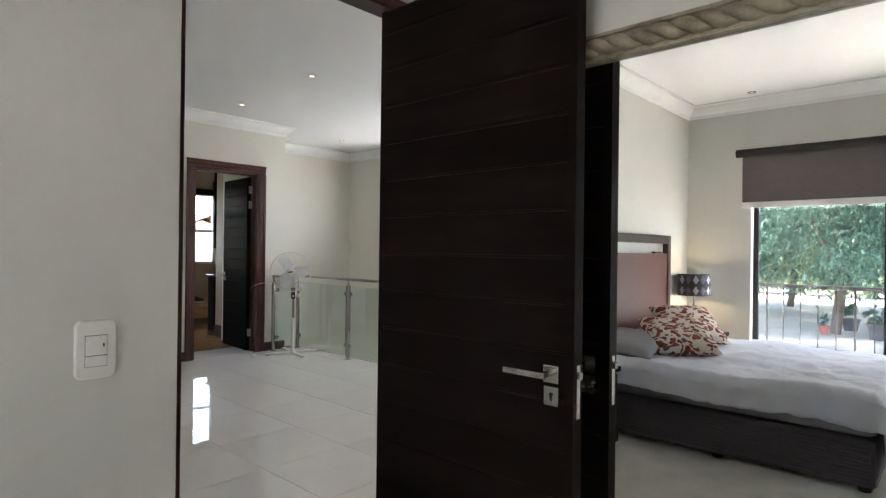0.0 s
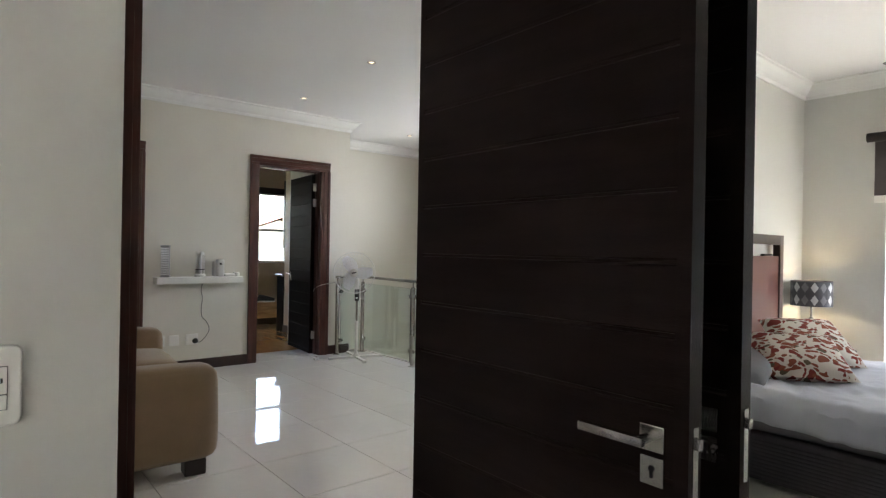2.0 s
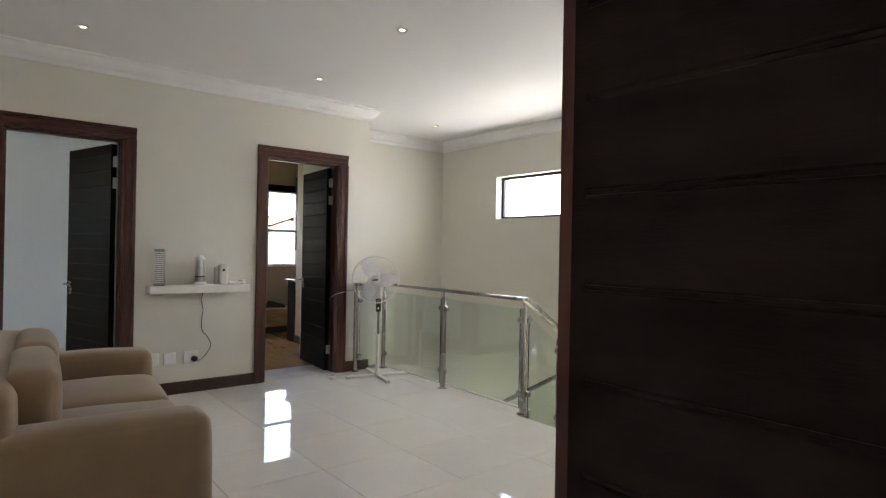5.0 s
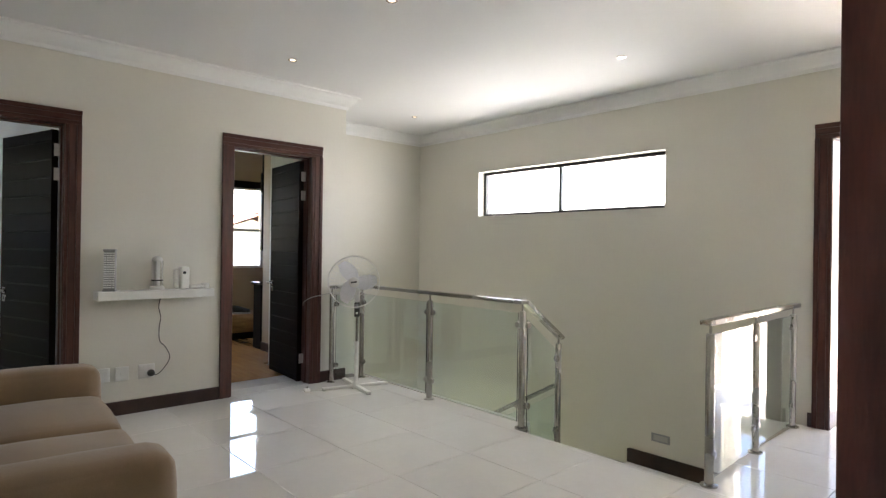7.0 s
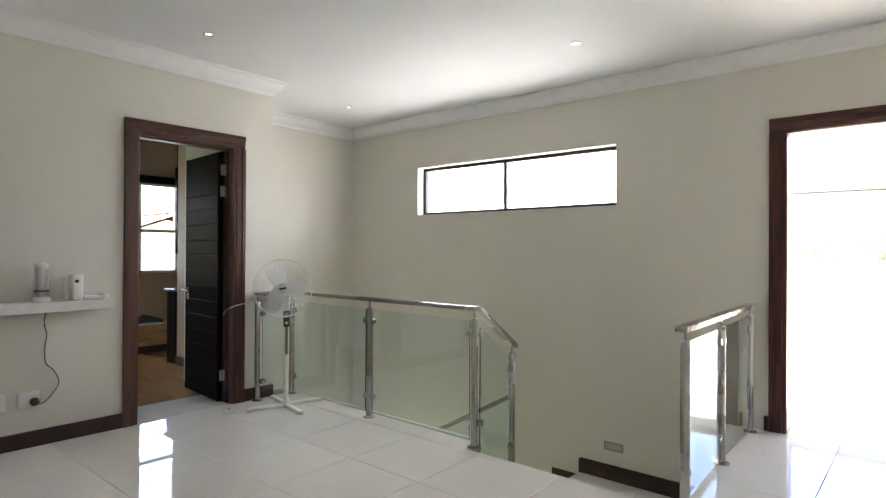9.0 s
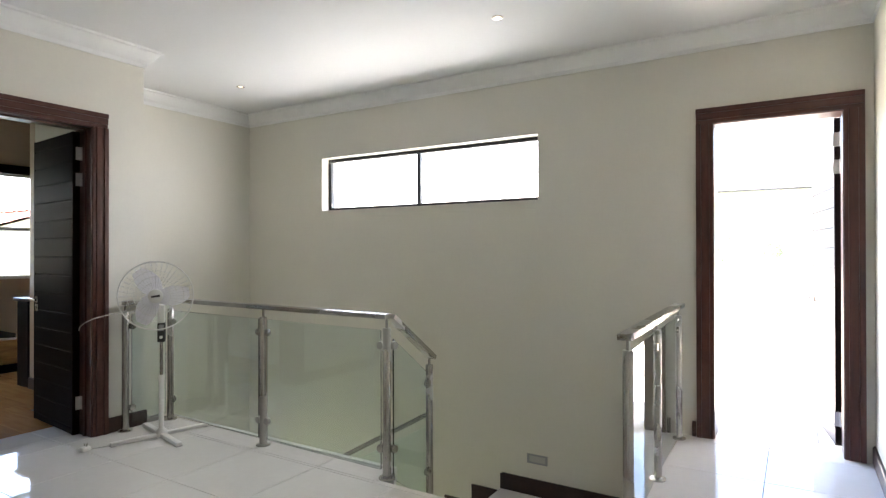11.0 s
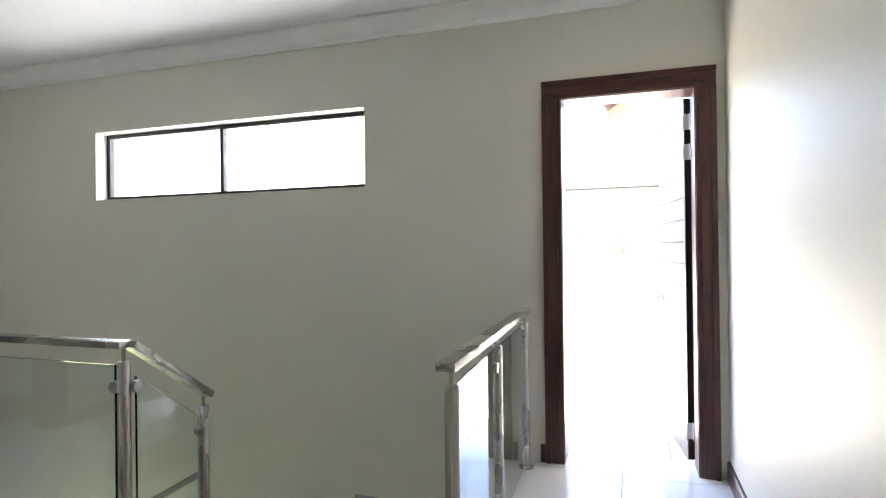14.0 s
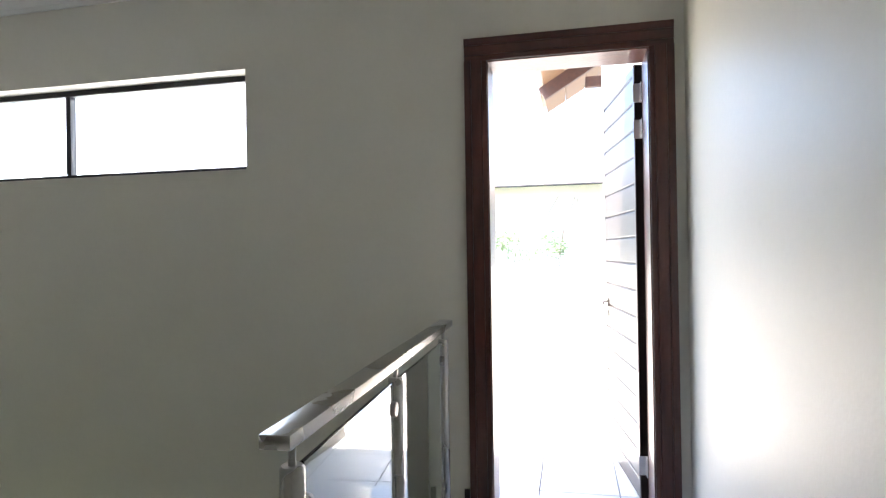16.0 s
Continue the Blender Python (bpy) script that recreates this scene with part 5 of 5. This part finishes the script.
part("bottom_rail", boxes((BWX - 0.5, BEX + 0.3, -0.015, 0.015, 0.06, 0.09)), M_BLACK, brl)
x = BWX - 0.45
k = 0
while x < BEX + 0.3:
    wd = 0.010 if k % 5 == 0 else 0.0055
    part("post" if k % 5 == 0 else "bar", boxes((x - wd, x + wd, -wd, wd, -0.03 if k % 5 == 0 else 0.09, 0.86)), M_BLACK, brl)
    x += 0.17
    k += 1


def leaf_cloud(name, centre, radii, n, size, material, parent, seed, droop=0.3, clumps=40):
    """Many small leaves in uneven clumps, as one mesh."""
    rng = np.random.RandomState(seed)
    cc = rng.normal(size=(clumps, 3))
    cc = cc / np.linalg.norm(cc, axis=1)[:, None] * rng.uniform(0.35, 1.0, (clumps, 1)) ** 0.6 * np.array(radii)
    pick = rng.randint(0, clumps, n)
    pos = cc[pick] + rng.normal(size=(n, 3)) * np.array(radii) * 0.095 + np.array(centre)
    out = cc / np.array(radii) * np.array((1, 1, 0.3)) + np.array((0, 0, -droop))
    d = rng.normal(size=(n, 3)) * 0.55 + out[pick]
    d /= np.linalg.norm(d, axis=1)[:, None]
    s = np.cross(d, rng.normal(size=(n, 3)))
    s /= np.linalg.norm(s, axis=1)[:, None]
    ln_ = size * rng.uniform(0.6, 1.4, (n, 1))
    a = pos - d * ln_
    b = pos + s * ln_ * 0.28
    c = pos + d * ln_
    e = pos - s * ln_ * 0.28
    verts = np.stack((a, b, c, e), axis=1).reshape(-1, 3)
    me = bpy.data.meshes.new(name)
    me.from_pydata(verts.tolist(), [], np.arange(4 * n).reshape(-1, 4).tolist())
    me.materials.append(material)
    ob = new(name, me)
    ob.parent = parent
    return ob


def tree(x, y, z, h, r, material, label, seed, n=9000, size=0.10):
    t = thing("tree", pose(x, y, z), label, "tree", "garden trees")
    rng = random.Random(seed)
    bm = bmesh.new()
    cable(bm, [(0, 0, 0), (0.1, 0.05, h * 0.2), (-0.05, 0.1, h * 0.42), (0.05, 0, h * 0.6)], 0.085, 10)
    for k in range(9):
        a = k * 2.4
        z0 = h * rng.uniform(0.17, 0.40)
        e = r * rng.uniform(0.55, 0.9)
        tube(bm, (0, 0.05, z0), (0.45 * e * math.cos(a), 0.45 * e * math.sin(a), z0 + h * 0.16), 0.04, 0.025, 8)
        tube(bm, (0.45 * e * math.cos(a), 0.45 * e * math.sin(a), z0 + h * 0.16), (e * math.cos(a + 0.3), e * math.sin(a + 0.3), z0 + h * 0.32), 0.025, 0.008, 8)
    part("trunk", bm, M_BARK, t, "grey branching trunk", smooth=True)
    leaf_cloud("crown", (0, 0, h * 0.47), (r, r, h * 0.34), n, size, material, t, seed, droop=0.5, clumps=190)
    return t


tree(-0.85, -8.2, GARDEN, 6.2, 2.9, M_LEAFG, "leafy green garden tree with feathery sprays", 11, 75000, 0.055)
tree(-4.2, -10.6, GARDEN, 6.0, 2.6, M_LEAFG, "leafy green garden tree beyond the balcony", 12, 40000, 0.065)
tree(2.9, -9.4, GARDEN, 5.8, 2.5, M_LEAFG, "leafy green garden tree beyond the balcony", 13, 40000, 0.065)
tree(-2.6, -13.5, GARDEN, 5.2, 2.6, M_LEAFY, "pale green garden tree beyond the balcony", 14, 30000, 0.08)
tree(0.9, -14.0, GARDEN, 6.8, 3.0, M_LEAFG, "leafy green garden tree beyond the balcony", 15, 36000, 0.08)
hedge = thing("hedge", pose(0, -19, GARDEN), "dense green hedge behind the trees", "hedge")
leaf_cloud("leaves", (0, 0, 1.0), (15, 0.9, 1.0), 20000, 0.12, M_LEAFY, hedge, 31, clumps=260)
M_POT = mat("dark_glazed_pot", (0.045, 0.047, 0.055), 0.4, var=0.2, scale=6)
M_TERRA = mat("red_clay_pot", (0.40, 0.085, 0.06), 0.6, var=0.15, scale=6)


def potted_plant(x, y, r, h, material, label, seed, n):
    p = thing("potted_plant", pose(x, y, GARDEN), label, "plant", "pots under the trees")
    part("pot", lathe(bmesh.new(), [(r * 0.7, 0.0), (r * 0.95, h * 0.88), (r * 1.06, h * 0.88), (r * 1.06, h), (r * 0.9, h), (r * 0.86, h * 0.86), (0.001, h * 0.86)]), material, p, smooth=True)
    leaf_cloud("foliage", (0, 0, h + 0.13), (r, r, 0.14), n, 0.05, M_LEAFG, p, seed, clumps=14)


potted_plant(-0.22, -7.9, 0.17, 0.26, M_POT, "leafy plant in a large dark pot", 41, 700)
potted_plant(-0.98, -8.0, 0.075, 0.15, M_TERRA, "small plant in a red clay pot", 42, 60)
potted_plant(-0.72, -8.9, 0.15, 0.22, M_POT, "leafy plant in a dark pot", 43, 500)
shrub = thing("shrub", pose(-2.0, 11.6, -3.2), "pale green shrub behind the terrace parapet", "shrub")
leaf_cloud("leaves", (-0.15, 0, 4.22), (0.85, 0.5, 0.50), 2000, 0.030, M_LEAFY, shrub, 21, clumps=24)
for k in range(14):
    bm = bmesh.new()
    a = k * 1.7
    cable(bm, [(0.02 * k - 0.1, 0, 0), (0.25 * math.cos(a), 0.2 * math.sin(a), 2.2), (0.55 * math.cos(a), 0.4 * math.sin(a), 4.0 + 0.6 * (k % 5) / 4), (0.7 * math.cos(a + 0.3), 0.5 * math.sin(a), 4.5 + 0.6 * (k % 4) / 3)], 0.005, 5)
    part("stem", bm, M_BARK, shrub, "bare grey stem")

M_GUTTER = mat("dark_gutter", (0.045, 0.042, 0.040), 0.5, var=0.1)
# neighbouring houses: walls, gutter, roof of tile courses


def house(x0, x1, y0, y1, zw, zr, label, near_y, courses=14, roof=None):
    roof = roof or M_ROOF
    hs = thing("neighbour_house", pose(0, 0, 0), label, "house", "neighbouring houses")
    part("wall", boxes((x0, x1, y0, y1, -3.2, zw)), M_RENDER, hs)
    ym = (y0 + y1) / 2
    for xa in (x0 + 0.1, x1 - 0.3):
        bm = bmesh.new()
        tri = [[bm.verts.new((x, y, z)) for y, z in ((y0, zw), (y1, zw), (ym, zr - 0.2))] for x in (xa, xa + 0.2)]
        bm.faces.new(tri[0])
        bm.faces.new(tri[1])
        for i in range(3):
            bm.faces.new((tri[0][i], tri[0][(i + 1) % 3], tri[1][(i + 1) % 3], tri[1][i]))
        part("gable", bm, M_RENDER, hs)
    for s, ya in ((1, y0 - 0.5), (-1, y1 + 0.5)):
        for c in range(courses):
            f0, f1 = c / courses, (c + 1) / courses
            a, b = ya + (ym - ya) * f0, ya + (ym - ya) * (f1 + 0.02)
            za, zb = zw - 0.1 + (zr - zw) * f0, zw - 0.1 + (zr - zw) * (f1 + 0.02)
            bm = bmesh.new()
            n = int((x1 - x0 + 1) / 0.30)
            for k in range(n):
                u0, u1 = x0 - 0.5 + k * 0.30, x0 - 0.5 + (k + 1) * 0.30
                um = (u0 + u1) / 2
                vs = [bm.verts.new(p) for p in ((u0, a, za + 0.02), (um, a, za + 0.07), (u1, a, za + 0.02), (u1, b, zb + 0.01), (um, b, zb + 0.05), (u0, b, zb + 0.01), (u0, a, za - 0.02), (u1, a, za - 0.02))]
                bm.faces.new((vs[0], vs[1], vs[4], vs[5]))
                bm.faces.new((vs[1], vs[2], vs[3], vs[4]))
                bm.faces.new((vs[6], vs[7], vs[2], vs[1], vs[0]))
            part("tile_course", bm, roof, hs)
    part("gutter", boxes((x0 - 0.5, x1 + 0.5, near_y - 0.58, near_y - 0.48, zw - 0.15, zw - 0.12), bevel=0.008), M_GUTTER, hs)
    return hs


house(-9.0, 2.0, 15.0, 22.0, 2.55, 3.38, "neighbouring house with a sunlit tiled roof", 15.0)
h2 = house(-26.0, -15.0, 4.0, 12.0, 0.6, 2.2, "neighbouring house with a red clay tiled roof", 4.0, roof=M_CLAY)

# own roof wing with open eaves above the terrace
eave = thing("roof_eave", pose(0, 0, 0), "tiled roof corner with exposed stained rafters", "roof")
EXW, EYW, EZ = -1.68, 8.9, 3.07
for k in range(14):
    bm = box(bmesh.new(), 0.02 + 0.30 * k, 0.305 + 0.30 * k, 0.05, 3.0, 0.0, 0.02)
    bmesh.ops.transform(bm, matrix=pose(EXW - 0.03, EYW, EZ + 0.062, 0, -31, 0), verts=bm.verts)
    part("board", bm, M_SOFFIT, eave, "pine eave board")
for k in range(2):
    y = EYW + 0.12 + 1.5 * k
    bm = box(bmesh.new(), -0.05, 4.6, -0.03, 0.03, -0.15, 0.0)
    bmesh.ops.transform(bm, matrix=pose(EXW - 0.03, y, EZ + 0.06, 0, -31, 0), verts=bm.verts)
    part("rafter", bm, M_RAFTER, eave, "stained timber rafter")
part("beam", boxes((EXW + 0.45, 3.2, EYW + 1.2, EYW + 1.28, EZ - 0.09, EZ + 0.02), bevel=0.003), M_RAFTER, eave, "stained timber beam")
for c in range(12):
    bm = bmesh.new()
    for k in range(14):
        y0 = EYW - 0.12 + 0.24 * k
        xa, xb = EXW - 0.10 + 0.34 * c, EXW - 0.10 + 0.34 * (c + 1.08)
        za, zb = EZ + 0.20 + 0.60 * 0.34 * c, EZ + 0.20 + 0.60 * 0.34 * (c + 1.08)
        pr = [(0, 0.0), (0.06, 0.045), (0.12, 0.055), (0.18, 0.02), (0.24, 0.0)]
        r0 = [bm.verts.new((xa, y0 + u, za + v)) for u, v in pr] + [bm.verts.new((xa, y0 + u, za + v - 0.018)) for u, v in reversed(pr)]
        r1 = [bm.verts.new((xb, y0 + u, zb + v - 0.02)) for u, v in pr] + [bm.verts.new((xb, y0 + u, zb + v - 0.038)) for u, v in reversed(pr)]
        n = len(r0)
        for i in range(n):
            bm.faces.new((r0[i], r0[(i + 1) % n], r1[(i + 1) % n], r1[i]))
        bm.faces.new(r0[::-1])
        bm.faces.new(r1)
    part("tile_course", bm, M_ROOF, eave)
structure("wall_wing", boxes((-1.17, 0.0, 8.0, 8.2, -0.011, EZ + 0.24), (0.0, 3.2, NY + 0.23, 10.3, -0.03, EZ + 0.26)), M_RENDER, "sunlit plastered house wing", "wall")

# ---- floor tiles, one by one ----
floor = thing("floor_tiles", pose(0, 0, -0.0145), "large polished off-white porcelain floor tiles", "floor", kind="structure")
TX, TY = 0.562, 0.555


def tile_mesh(w, d, h=0.0145, material=M_TILE, name="tile"):
    bm = bmesh.new()
    c = 0.0012
    lo = [bm.verts.new((x, y, 0)) for x, y in ((0, 0), (w, 0), (w, d), (0, d))]
    mid = [bm.verts.new((x, y, h - c)) for x, y in ((0, 0), (w, 0), (w, d), (0, d))]
    hi = [bm.verts.new((x, y, h)) for x, y in ((c, c), (w - c, c), (w - c, d - c), (c, d - c))]
    for p, q in ((lo, mid), (mid, hi)):
        for i in range(4):
            bm.faces.new((p[i], p[(i + 1) % 4], q[(i + 1) % 4], q[i]))
    bm.faces.new(hi)
    return mesh_of(name, bm, material)


CUT = {}


def lay(parent, x0, x1, y0, y1, ax, ay, tx, ty, gap, material, h=0.0145):
    """Tiles over a rectangle on a grid through (ax, ay), cut at its edges."""
    i = math.floor((x0 - ax) / tx)
    while ax + i * tx < x1 - 1e-6:
        a, b = max(x0, ax + i * tx) + gap / 2, min(x1, ax + (i + 1) * tx) - gap / 2
        j = math.floor((y0 - ay) / ty)
        while ay + j * ty < y1 - 1e-6:
            c, d = max(y0, ay + j * ty) + gap / 2, min(y1, ay + (j + 1) * ty) - gap / 2
            j += 1
            if b - a < 0.012 or d - c < 0.012:
                continue
            key = (round(b - a, 3), round(d - c, 3), material.name)
            if key not in CUT:
                CUT[key] = tile_mesh(b - a, d - c, h, material)
            t = new("tile", CUT[key])
            t.parent = parent
            t.location = (a, c, 0)
        i += 1


lay(floor, WX, -3.30, EDGE2, EDGE, -3.16, 4.06, TX, TY, 0.0035, M_TILE)
lay(floor, WX, HX, SY, EDGE2, -3.16, 4.06, TX, TY, 0.0035, M_TILE)
lay(floor, -2.0, EX, EDGE2, NY, -3.16, 4.06, TX, TY, 0.0035, M_TILE)
for d in (DA, DB):
    lay(floor, WX - 0.2, WX, d[0], d[1], -3.16, 4.06, TX, TY, 0.0035, M_TILE)
lay(floor, -5.9, WX - 0.2, 2.9, 4.33, -3.16, 4.06, TX, TY, 0.0035, M_TILE)
# Brown strips laid where the tiles would mirror the oak bench.
planks = thing("reflection_planks", pose(0, 0, -0.0145), "floor planks tinted with the brown of the bench reflection", "floor", kind="structure")
lay(planks, -8.8, -5.9, 2.9, 4.33, -3.16, 4.03, 1.2, 0.19, 0.001, M_REFLECT_BROWN)
lay(planks, -8.8, AX - 0.2, 4.33, 4.68, -3.16, 4.03, 1.2, 0.19, 0.001, M_REFLECT_BROWN)
lay(planks, -8.8, -7.38, 4.68, 6.38, -3.16, 4.03, 1.2, 0.19, 0.001, M_REFLECT_BROWN)
lay(floor, -8.4, WX - 0.2, -0.2, 2.7, -3.16, 4.06, TX, TY, 0.0035, M_TILE)
terrace = thing("terrace_tiles", pose(0, 0, -0.03), "sunlit pale terrace floor tiles", "terrace", kind="structure")
lay(terrace, -5.0, 0.0, NY + 0.23, 10.3, -1.6, 7.1, 0.40, 0.40, 0.006, M_TERRACE, 0.018)
